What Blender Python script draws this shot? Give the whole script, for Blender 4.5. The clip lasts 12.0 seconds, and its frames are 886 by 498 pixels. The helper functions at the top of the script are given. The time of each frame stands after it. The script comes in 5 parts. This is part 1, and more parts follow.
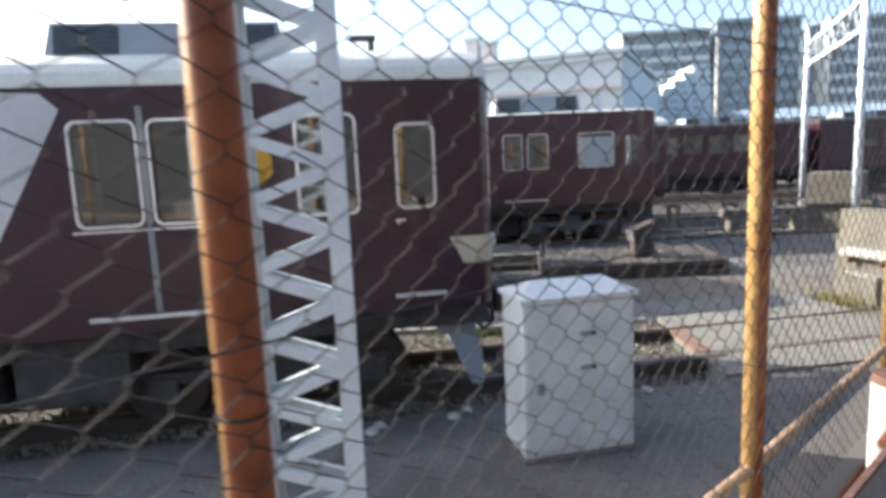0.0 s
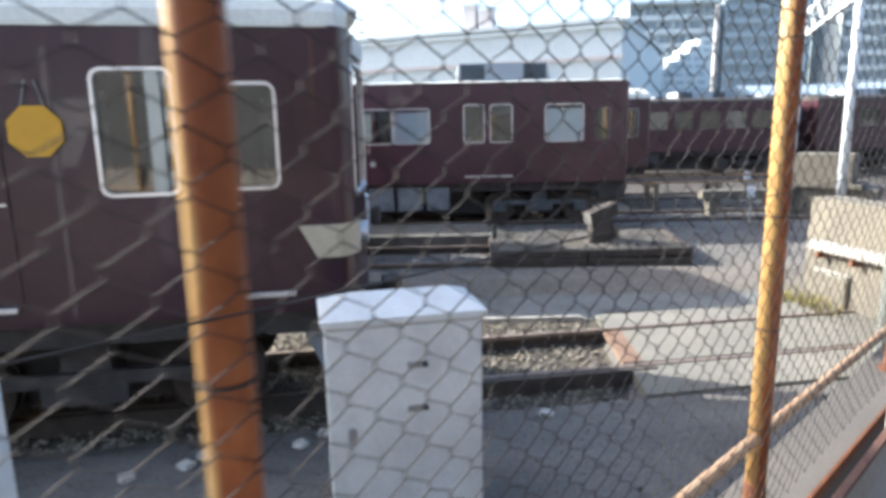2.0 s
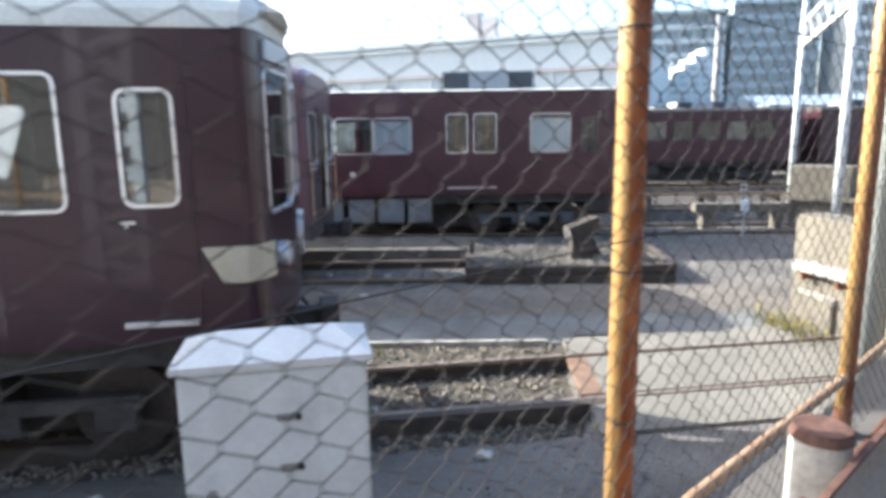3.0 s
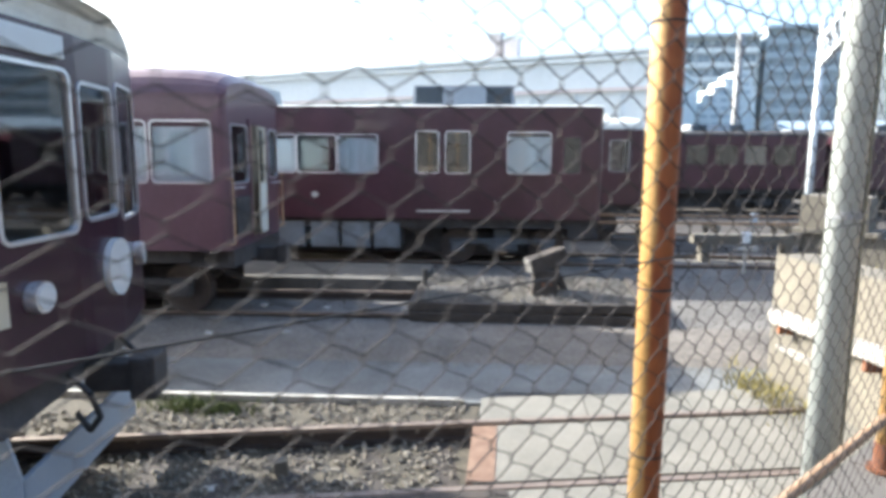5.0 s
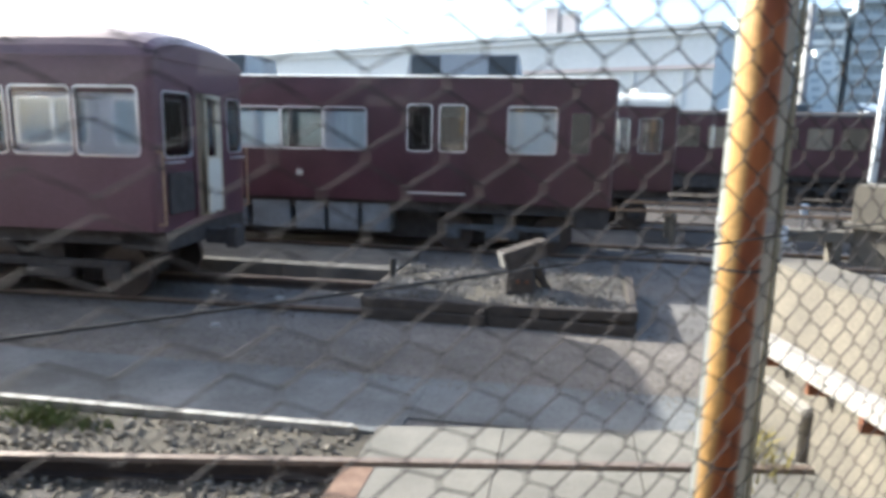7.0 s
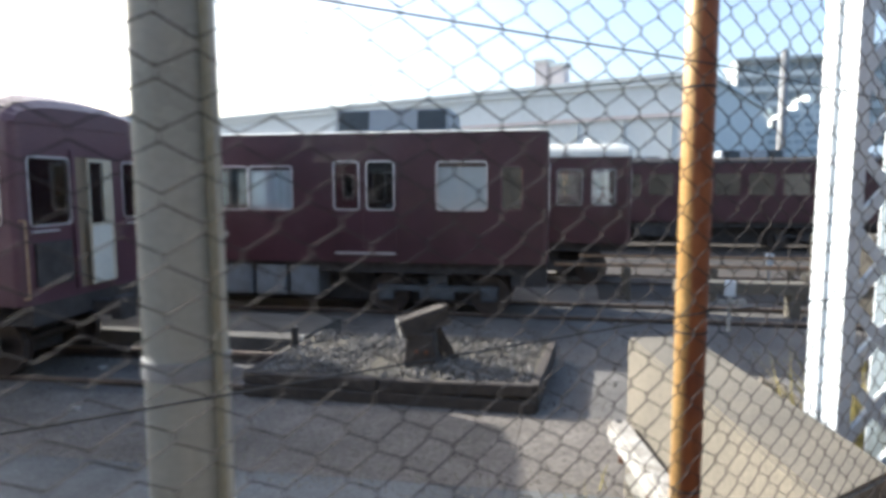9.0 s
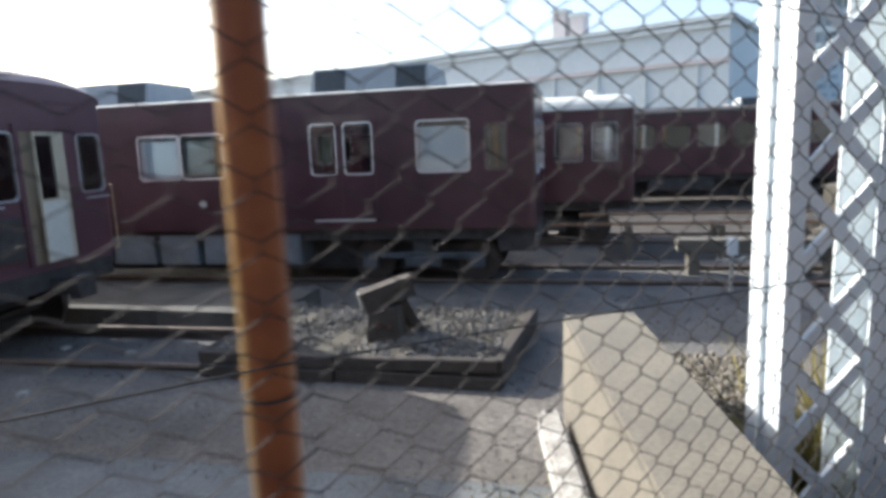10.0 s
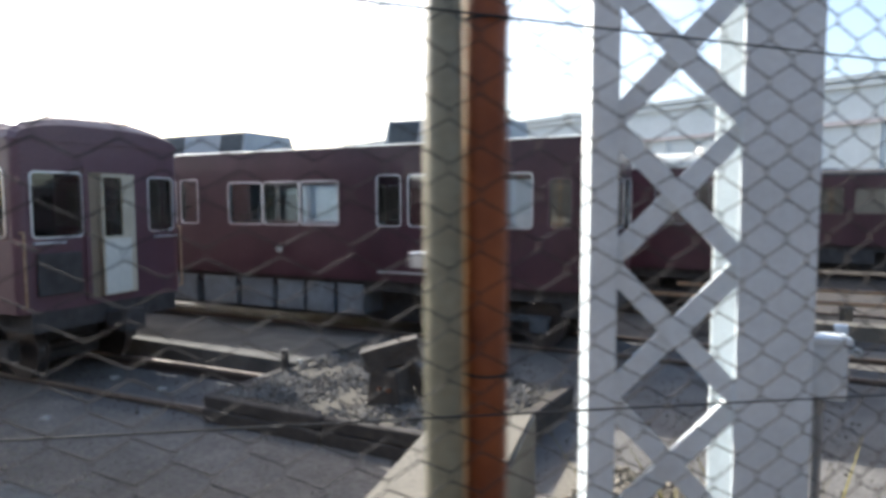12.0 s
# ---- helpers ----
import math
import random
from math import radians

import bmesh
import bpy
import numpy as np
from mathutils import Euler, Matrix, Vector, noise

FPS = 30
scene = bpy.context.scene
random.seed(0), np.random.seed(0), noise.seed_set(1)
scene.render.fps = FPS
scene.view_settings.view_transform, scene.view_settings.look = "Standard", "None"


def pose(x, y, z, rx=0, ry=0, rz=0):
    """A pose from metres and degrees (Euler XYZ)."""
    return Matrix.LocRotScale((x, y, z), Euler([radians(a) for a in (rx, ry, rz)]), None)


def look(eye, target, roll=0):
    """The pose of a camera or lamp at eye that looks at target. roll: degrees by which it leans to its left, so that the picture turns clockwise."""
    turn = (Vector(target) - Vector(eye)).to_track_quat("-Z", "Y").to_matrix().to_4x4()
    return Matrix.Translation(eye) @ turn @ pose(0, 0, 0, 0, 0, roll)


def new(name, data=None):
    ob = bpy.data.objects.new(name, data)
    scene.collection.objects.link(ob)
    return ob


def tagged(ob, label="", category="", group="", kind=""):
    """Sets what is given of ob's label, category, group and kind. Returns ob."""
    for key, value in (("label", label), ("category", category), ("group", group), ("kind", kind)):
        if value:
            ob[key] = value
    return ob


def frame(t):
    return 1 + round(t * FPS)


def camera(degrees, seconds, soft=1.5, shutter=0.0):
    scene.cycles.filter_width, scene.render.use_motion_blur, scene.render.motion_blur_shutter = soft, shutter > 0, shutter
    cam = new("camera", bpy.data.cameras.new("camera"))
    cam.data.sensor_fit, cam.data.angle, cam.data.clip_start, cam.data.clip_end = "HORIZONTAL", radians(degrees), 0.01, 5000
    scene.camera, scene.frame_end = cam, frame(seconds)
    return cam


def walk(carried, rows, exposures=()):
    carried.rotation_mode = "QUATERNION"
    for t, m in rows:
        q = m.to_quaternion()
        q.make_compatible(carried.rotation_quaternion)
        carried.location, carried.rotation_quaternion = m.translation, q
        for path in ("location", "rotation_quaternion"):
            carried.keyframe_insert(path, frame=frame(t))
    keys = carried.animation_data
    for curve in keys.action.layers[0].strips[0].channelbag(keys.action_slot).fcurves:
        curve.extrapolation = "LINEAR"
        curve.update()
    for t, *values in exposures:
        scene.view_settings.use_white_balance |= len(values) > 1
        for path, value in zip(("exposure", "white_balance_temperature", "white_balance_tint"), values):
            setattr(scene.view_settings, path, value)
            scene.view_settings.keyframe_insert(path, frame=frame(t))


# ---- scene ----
cam = camera(69.7, 12.0, soft=3.8, shutter=0.5)

PATH = [
    (0, (0.293, 0.408, 2.458), (0.215, 2.384, 2.164), -2.5),
    (0.2, (0.400, 0.483, 2.444), (0.313, 2.458, 2.142), -1.4),
    (0.5, (0.628, 0.724, 2.454), (0.568, 2.697, 2.129), -0.4),
    (1, (0.96, 1.056, 2.447), (0.832, 3.024, 2.12), -0.9),
    (1.5, (1.245, 1.346, 2.414), (1.062, 3.306, 2.06), 0.3),
    (1.7, (1.361, 1.469, 2.431), (1.249, 3.431, 2.063), -0.0),
    (2, (1.504, 1.672, 2.428), (1.417, 3.633, 2.042), -1.1),
    (2.5, (1.815, 1.949, 2.441), (1.699, 3.913, 2.082), 0.0),
    (3, (2.129, 2.238, 2.443), (2.019, 4.202, 2.083), -0.8),
    (3.2, (2.227, 2.327, 2.496), (2.177, 4.289, 2.111), 0.0),
    (4.8, (3.315, 3.583, 2.433), (3.171, 5.542, 2.058), 1.2),
    (5, (3.462, 3.668, 2.403), (3.262, 5.635, 2.104), 0.3),
    (5.5, (3.806, 3.96, 2.405), (3.492, 5.908, 2.083), -0.1),
    (6, (4.161, 4.388, 2.351), (3.837, 6.334, 2.022), 0.3),
    (6.5, (4.482, 4.727, 2.375), (4.028, 6.647, 2.044), -0.4),
    (7, (4.772, 5.194, 2.350), (4.384, 7.122, 1.987), 1.2),
    (7.2, (4.875, 5.282, 2.355), (4.562, 7.223, 1.986), 0.0),
    (8.8, (6.043, 6.170, 2.428), (5.670, 8.121, 2.192), -0.6),
    (9, (6.174, 6.236, 2.457), (5.749, 8.18, 2.251), -0.2),
    (9.5, (6.529, 6.623, 2.445), (6.019, 8.543, 2.213), -0.6),
    (10, (6.857, 7.024, 2.44), (6.346, 8.93, 2.114), -2.3),
    (10.2, (6.968, 7.162, 2.419), (6.307, 9.021, 2.094), -2.6),
    (10.5, (7.16, 7.388, 2.45), (6.299, 9.161, 2.159), -2.6),
    (10.8, (7.315, 7.601, 2.377), (6.434, 9.379, 2.133), -2.5),
    (11, (7.446, 7.759, 2.374), (6.537, 9.528, 2.165), 0.5),
    (11.5, (7.781, 8.047, 2.379), (6.892, 9.834, 2.25), 0.3),
    (12, (8.175, 8.229, 2.39), (7.22, 9.98, 2.242), -0.2),
]

walk(cam, [(r[0], look(*r[1:])) for r in PATH], exposures=((0, 1.34, 6100, 10), (1.0, 1.54, 6050, 9), (3.0, 1.76, 6050, 9), (5.0, 1.84, 6000, 8), (5.5, 1.74, 6000, 8), (7.0, 1.53, 6000, 8), (9.0, 1.22, 6050, 9), (9.6, 1.06, 6050, 9), (10.5, 1.22, 5950, 9), (12.0, 1.18, 6050, 9)))

# ---- world and sun ----
SUN_FROM = Vector((-0.93, 0.36, 0.54)).normalized()
world = bpy.data.worlds.new("world")
scene.world = world
world.use_nodes = True
wn = world.node_tree
bg = wn.nodes["Background"]
sky = wn.nodes.new("ShaderNodeTexSky")
sky.sky_type = 'NISHITA'
sky.sun_disc = False
sky.sun_elevation = math.asin(SUN_FROM.z)
sky.sun_rotation = math.atan2(SUN_FROM.x, SUN_FROM.y)
sky.air_density, sky.dust_density, sky.ozone_density = 1.0, 3.5, 1.0
wn.links.new(sky.outputs[0], bg.inputs[0])
bg.inputs[1].default_value = 0.15
sun_data = bpy.data.lights.new("sun", 'SUN')
sun_data.energy, sun_data.angle, sun_data.color = 4.5, radians(0.6), (1.0, 0.94, 0.84)
sun = new("sun", sun_data)
sun.matrix_world = look(SUN_FROM * 50, (0, 0, 0))


# ---- materials ----
def mat(name, col, rough=0.6, metal=0.0, var=0.25, scale=6.0, fine=60.0, bump=0.15, col2=None, blotch=0.5, spec=0.5, coat=0.0, rnd=0.0, coat_rough=0.03):
    m = bpy.data.materials.new(name)
    m.use_nodes = True
    nt = m.node_tree
    N, L = nt.nodes, nt.links
    b = N["Principled BSDF"]
    b.inputs["Roughness"].default_value = rough
    b.inputs["Metallic"].default_value = metal
    b.inputs["Specular IOR Level"].default_value = spec
    b.inputs["Coat Weight"].default_value = coat
    b.inputs["Coat Roughness"].default_value = coat_rough
    tc = N.new("ShaderNodeTexCoord")
    n1 = N.new("ShaderNodeTexNoise")
    n1.inputs["Scale"].default_value = scale
    n1.inputs["Detail"].default_value = 6
    n1.inputs["Roughness"].default_value = 0.62
    n2 = N.new("ShaderNodeTexNoise")
    n2.inputs["Scale"].default_value = fine
    n2.inputs["Detail"].default_value = 4
    L.new(tc.outputs["Object"], n1.inputs["Vector"])
    L.new(tc.outputs["Object"], n2.inputs["Vector"])
    r1 = N.new("ShaderNodeValToRGB")
    c2 = col2 if col2 else [c * (1 - var) for c in col]
    r1.color_ramp.elements[0].position = 0.5 - 0.3 * (1 - blotch)
    r1.color_ramp.elements[1].position = 0.5 + 0.3 * (1 - blotch) + 0.02
    r1.color_ramp.elements[0].color = (*c2, 1)
    r1.color_ramp.elements[1].color = (*col, 1)
    L.new(n1.outputs["Fac"], r1.inputs[0])
    mx = N.new("ShaderNodeMix")
    mx.data_type, mx.blend_type = 'RGBA', 'MULTIPLY'
    mx.inputs[0].default_value = 1.0
    r2 = N.new("ShaderNodeValToRGB")
    r2.color_ramp.elements[0].position, r2.color_ramp.elements[1].position = 0.3, 0.7
    k = 1 - var
    r2.color_ramp.elements[0].color = (k, k, k, 1)
    r2.color_ramp.elements[1].color = (1, 1, 1, 1)
    L.new(n2.outputs["Fac"], r2.inputs[0])
    L.new(r1.outputs[0], mx.inputs[6])
    L.new(r2.outputs[0], mx.inputs[7])
    out = mx.outputs[2]
    if rnd:
        oi = N.new("ShaderNodeObjectInfo")
        mr = N.new("ShaderNodeMapRange")
        mr.inputs[3].default_value, mr.inputs[4].default_value = 1 - rnd, 1 + rnd
        L.new(oi.outputs["Random"], mr.inputs[0])
        m2 = N.new("ShaderNodeMix")
        m2.data_type, m2.blend_type = 'RGBA', 'MULTIPLY'
        m2.inputs[0].default_value = 1.0
        L.new(out, m2.inputs[6])
        L.new(mr.outputs[0], m2.inputs[7])
        out = m2.outputs[2]
    L.new(out, b.inputs["Base Color"])
    rr = N.new("ShaderNodeMapRange")
    rr.inputs[3].default_value, rr.inputs[4].default_value = max(0.03, rough - 0.12), min(1, rough + 0.12)
    L.new(n1.outputs["Fac"], rr.inputs[0])
    L.new(rr.outputs[0], b.inputs["Roughness"])
    if bump:
        bp = N.new("ShaderNodeBump")
        bp.inputs["Strength"].default_value = bump
        bp.inputs["Distance"].default_value = 0.01
        L.new(n2.outputs["Fac"], bp.inputs["Height"])
        L.new(bp.outputs[0], b.inputs["Normal"])
    return m


def glass_mat(name, tint, gloss=0.12):
    m = bpy.data.materials.new(name)
    m.use_nodes = True
    nt = m.node_tree
    N, L = nt.nodes, nt.links
    N.remove(N["Principled BSDF"])
    tr = N.new("ShaderNodeBsdfTransparent")
    tr.inputs[0].default_value = (*tint, 1)
    gl = N.new("ShaderNodeBsdfGlossy")
    gl.inputs["Roughness"].default_value = 0.04
    gl.inputs[0].default_value = (0.9, 0.95, 1, 1)
    fr = N.new("ShaderNodeFresnel")
    fr.inputs[0].default_value = 1.5
    ad = N.new("ShaderNodeMath")
    ad.operation = 'ADD'
    ad.inputs[1].default_value = gloss
    ad.use_clamp = True
    mx = N.new("ShaderNodeMixShader")
    L.new(fr.outputs[0], ad.inputs[0])
    L.new(ad.outputs[0], mx.inputs[0])
    L.new(tr.outputs[0], mx.inputs[1])
    L.new(gl.outputs[0], mx.inputs[2])
    L.new(mx.outputs[0], N["Material Output"].inputs[0])
    return m


M = {
    "maroon": mat("maroon_paint", (0.070, 0.0225, 0.033), 0.34, var=0.22, scale=1.3, fine=25, bump=0.04, col2=(0.048, 0.0150, 0.0225), coat=0.25),
    # darker copy of the maroon: dim light on the near car put into it
    "maroon_dim": mat("dim_glossy_maroon_paint", (0.038, 0.0078, 0.0215), 0.34, var=0.25, scale=1.1, fine=22, bump=0.04, col2=(0.026, 0.0052, 0.0140), coat=0.3),
    # paler copy of the maroon: reflected light on the second car put into it
    "maroon_old": mat("pale_maroon_paint", (0.128, 0.062, 0.078), 0.42, var=0.18, scale=1.1, fine=22, bump=0.05, col2=(0.100, 0.045, 0.058), coat=0.15),
    "cream": mat("cream_roof_paint", (0.74, 0.74, 0.66), 0.5, var=0.14, scale=2.0, fine=30, bump=0.04, col2=(0.62, 0.62, 0.56)),
    "cream_plate": mat("yellowed_cream_paint", (0.60, 0.545, 0.42), 0.5, var=0.15, scale=4, bump=0.04, col2=(0.50, 0.44, 0.32)),
    "silver": mat("aluminium", (0.78, 0.78, 0.79), 0.32, metal=0.75, var=0.1, scale=8, bump=0.02),
    "grey_steel": mat("grey_steel_paint", (0.30, 0.31, 0.31), 0.5, var=0.2, scale=4, col2=(0.22, 0.22, 0.22)),
    "dark": mat("underframe_grime", (0.080, 0.073, 0.070), 0.8, var=0.35, scale=5, bump=0.25, col2=(0.034, 0.03, 0.028)),
    "equip": mat("equipment_box_paint", (0.20, 0.225, 0.25), 0.55, var=0.25, scale=3, col2=(0.13, 0.14, 0.15)),
    "skirt": mat("pale_skirt_paint", (0.36, 0.41, 0.47), 0.5, var=0.15, scale=3),
    "wheel": mat("wheel_steel", (0.12, 0.10, 0.09), 0.5, metal=0.6, var=0.3, scale=10),
    "ac": mat("roof_unit_paint", (0.33, 0.36, 0.38), 0.5, var=0.15, scale=3),
    "ac_dark": mat("roof_unit_grille", (0.07, 0.085, 0.095), 0.6, var=0.3, scale=12),
    # bluish cast: sky reflected in the panes is put into the cloth
    "blind": mat("sky_pale_blind_cloth", (0.62, 0.67, 0.675), 0.9, var=0.08, scale=3, fine=200, bump=0.05),
    "inside": mat("interior_lining", (0.30, 0.24, 0.17), 0.6, var=0.2, scale=2),
    "seat": mat("olive_plush", (0.07, 0.10, 0.035), 0.95, var=0.2, scale=20),
    "yellow": mat("yellow_sign_paint", (0.62, 0.33, 0.015), 0.5, var=0.12, scale=6),
    "rust": mat("ochre_rust_shade_pipe_paint", (0.60, 0.39, 0.150), 0.45, var=0.3, scale=7.0, fine=80, bump=0.08, col2=(0.50, 0.27, 0.085), blotch=0.2),
    "rust_red": mat("red_rust_shade_pipe_paint", (0.58, 0.36, 0.140), 0.45, var=0.3, scale=5.5, fine=90, bump=0.08, col2=(0.46, 0.24, 0.08), blotch=0.2),
    "rust2": mat("rust_scale", (0.24, 0.085, 0.03), 0.85, var=0.35, scale=18, fine=120, bump=0.4, col2=(0.13, 0.045, 0.02)),
    "wire": mat("galvanised_wire", (0.068, 0.062, 0.058), 0.75, var=0.3, scale=7, col2=(0.048, 0.043, 0.041), bump=0, spec=0.12),
    "wire_dark": mat("tension_wire", (0.03, 0.03, 0.03), 0.7, metal=0.0, var=0.2, bump=0),
    "pipe_tan": mat("tan_rail_pipe", (0.42, 0.30, 0.19), 0.6, var=0.3, scale=14, col2=(0.30, 0.17, 0.09), bump=0.2),
    "white_steel": mat("white_mast_paint", (0.72, 0.775, 0.805), 0.42, var=0.1, scale=3, fine=40, bump=0.06, col2=(0.60, 0.65, 0.68)),
    "pole": mat("grey_green_pole_paint", (0.44, 0.465, 0.44), 0.30, var=0.15, scale=2.5, col2=(0.36, 0.385, 0.36), bump=0.05),
    "khaki": mat("khaki_conduit", (0.33, 0.31, 0.22), 0.5, var=0.2, scale=6, col2=(0.25, 0.23, 0.16)),
    "cabinet": mat("light_grey_enamel", (0.69, 0.735, 0.745), 0.42, var=0.1, scale=3, fine=35, bump=0.04, col2=(0.54, 0.57, 0.58)),
    "black": mat("black_rubber", (0.025, 0.025, 0.025), 0.6, var=0.2),
    "asphalt": mat("yard_asphalt", (0.25, 0.232, 0.208), 0.88, var=0.45, scale=0.9, fine=32, bump=0.5, col2=(0.115, 0.106, 0.097), blotch=0.3, spec=0.3),
    "paving_old": mat("rough_old_paving", (0.240, 0.212, 0.184), 0.9, var=0.45, scale=1.6, fine=18, bump=0.6, col2=(0.135, 0.119, 0.100), blotch=0.35, rnd=0.05, spec=0.3),
    "paving": mat("worn_yard_paving", (0.225, 0.232, 0.228), 0.85, var=0.35, scale=1.1, fine=26, bump=0.4, col2=(0.098, 0.10, 0.096), blotch=0.35, rnd=0.04, spec=0.3),
    "concrete": mat("pad_concrete", (0.265, 0.248, 0.208), 0.88, var=0.32, scale=1.8, fine=50, bump=0.35, col2=(0.155, 0.146, 0.122), blotch=0.2, rnd=0.08),
    "wall_conc": mat("weathered_concrete", (0.215, 0.190, 0.146), 0.85, var=0.3, scale=1.7, fine=45, bump=0.35, col2=(0.125, 0.112, 0.09), blotch=0.25),
    "street": mat("street_concrete", (0.135, 0.122, 0.108), 0.85, var=0.2, scale=1.2, fine=60, bump=0.25),
    "ballast": mat("ballast_earth", (0.135, 0.115, 0.080), 0.92, var=0.5, scale=2.6, fine=34, bump=0.8, col2=(0.055, 0.047, 0.034), rnd=0.1, blotch=0.35),
    "mound_stone": mat("grey_crushed_stone", (0.30, 0.275, 0.24), 0.9, var=0.45, scale=1.1, fine=60, bump=0.3, col2=(0.115, 0.105, 0.095), blotch=0.5),
    "stone": mat("loose_stone", (0.38, 0.345, 0.28), 0.9, var=0.4, scale=6, fine=60, bump=0.3, col2=(0.14, 0.115, 0.085), blotch=0.4),
    "timber": mat("old_sleeper_timber", (0.075, 0.060, 0.048), 0.85, var=0.35, scale=8, fine=50, bump=0.4, col2=(0.042, 0.034, 0.028), rnd=0.2),
    "grey_timber": mat("sunlit_grey_timber", (0.33, 0.315, 0.29), 0.9, var=0.4, scale=6, fine=45, bump=0.5, col2=(0.12, 0.11, 0.10), blotch=0.35),
    # web and foot are darkened: their shade is put into this colour
    "rail": mat("shaded_rail_steel", (0.072, 0.052, 0.042), 0.75, var=0.35, scale=12, col2=(0.04, 0.028, 0.022)),
    "rail_top": mat("worn_rail_head", (0.27, 0.22, 0.18), 0.55, metal=0.3, var=0.25, scale=10, col2=(0.19, 0.14, 0.11)),
    "rust_plate": mat("rusty_plate", (0.27, 0.175, 0.12), 0.8, var=0.3, scale=7, col2=(0.17, 0.095, 0.06), bump=0.3),
    "rust_cap": mat("rusty_cap", (0.20, 0.105, 0.072), 0.8, var=0.4, scale=16, col2=(0.10, 0.042, 0.028), bump=0.4, blotch=0.35),
    "far_bed": mat("dark_track_bed", (0.075, 0.063, 0.052), 0.95, var=0.45, scale=1.5, fine=20, bump=0.6, col2=(0.04, 0.034, 0.03)),
    "street_wall": mat("grey_brown_street_wall", (0.052, 0.051, 0.053), 0.8, var=0.3, scale=0.5, fine=12, bump=0.2, col2=(0.05, 0.048, 0.047), blotch=0.3),
    "white_paint": mat("white_edge_paint", (0.66, 0.65, 0.60), 0.7, var=0.3, scale=7, col2=(0.30, 0.28, 0.24), blotch=0.4),
    "ledge_white": mat("flaking_white_paint", (0.60, 0.585, 0.55), 0.8, var=0.4, scale=9, fine=40, bump=0.4, col2=(0.22, 0.20, 0.165), blotch=0.35),
    "worn_white": mat("worn_kerb_paint", (0.62, 0.60, 0.54), 0.8, var=0.35, scale=3.2, col2=(0.16, 0.145, 0.12), blotch=0.25, rnd=0.15),
    "plat_conc": mat("dark_platform_concrete", (0.155, 0.146, 0.130), 0.92, var=0.35, scale=1.4, fine=50, bump=0.4, col2=(0.085, 0.080, 0.073), rnd=0.1, spec=0.2),
    "bogie": mat("grey_blue_running_gear", (0.115, 0.13, 0.145), 0.65, var=0.35, scale=4, col2=(0.06, 0.065, 0.07)),
    # distant walls and windows are paled: haze is put into their colours
    "facade": mat("hazed_facade_panel", (0.66, 0.71, 0.72), 0.7, var=0.08, scale=0.15, fine=2, bump=0, col2=(0.58, 0.64, 0.655)),
    "facade2": mat("grey_facade_render", (0.66, 0.71, 0.71), 0.7, var=0.1, scale=0.1, fine=1.5, bump=0, col2=(0.60, 0.65, 0.65)),
    "facade_trim": mat("pink_grey_trim", (0.62, 0.57, 0.56), 0.7, var=0.1, scale=1, bump=0),
    "tower_a": mat("grey_tower_cladding", (0.47, 0.53, 0.55), 0.7, var=0.14, scale=0.12, fine=1.2, bump=0, col2=(0.41, 0.46, 0.48)),
    "tower_b": mat("blue_grey_tower_cladding", (0.36, 0.435, 0.485), 0.6, var=0.16, scale=0.12, fine=1.2, bump=0, col2=(0.30, 0.37, 0.42)),
    "tower_glass": mat("hazed_tower_window", (0.33, 0.39, 0.425), 0.3, var=0.3, scale=0.3, fine=2, bump=0),
    "rail_grey": mat("weathered_guard_rail", (0.30, 0.275, 0.245), 0.6, var=0.25, scale=2.5, fine=60, bump=0.15, col2=(0.19, 0.155, 0.125), blotch=0.3),
    "tan_blind": mat("tan_roller_blind", (0.25, 0.20, 0.15), 0.9, var=0.15, scale=3, bump=0.05),
    "farglass": mat("hazed_far_window", (0.50, 0.58, 0.63), 0.25, var=0.2, scale=0.4, fine=3, bump=0),
    "leaf": mat("weed_leaf", (0.12, 0.15, 0.03), 0.8, var=0.4, scale=20),
    "dry_grass": mat("dry_yellow_weed", (0.33, 0.28, 0.085), 0.85, var=0.4, scale=20),
    "lamp_lens": mat("pale_lamp_lens", (0.72, 0.74, 0.74), 0.15, var=0.1, scale=5, bump=0, coat=0.6),
    "glass": glass_mat("window_glass", (0.46, 0.48, 0.47), 0.11),
    "glass_clear": glass_mat("clear_window_glass", (0.96, 0.98, 0.99), 0.06),
}


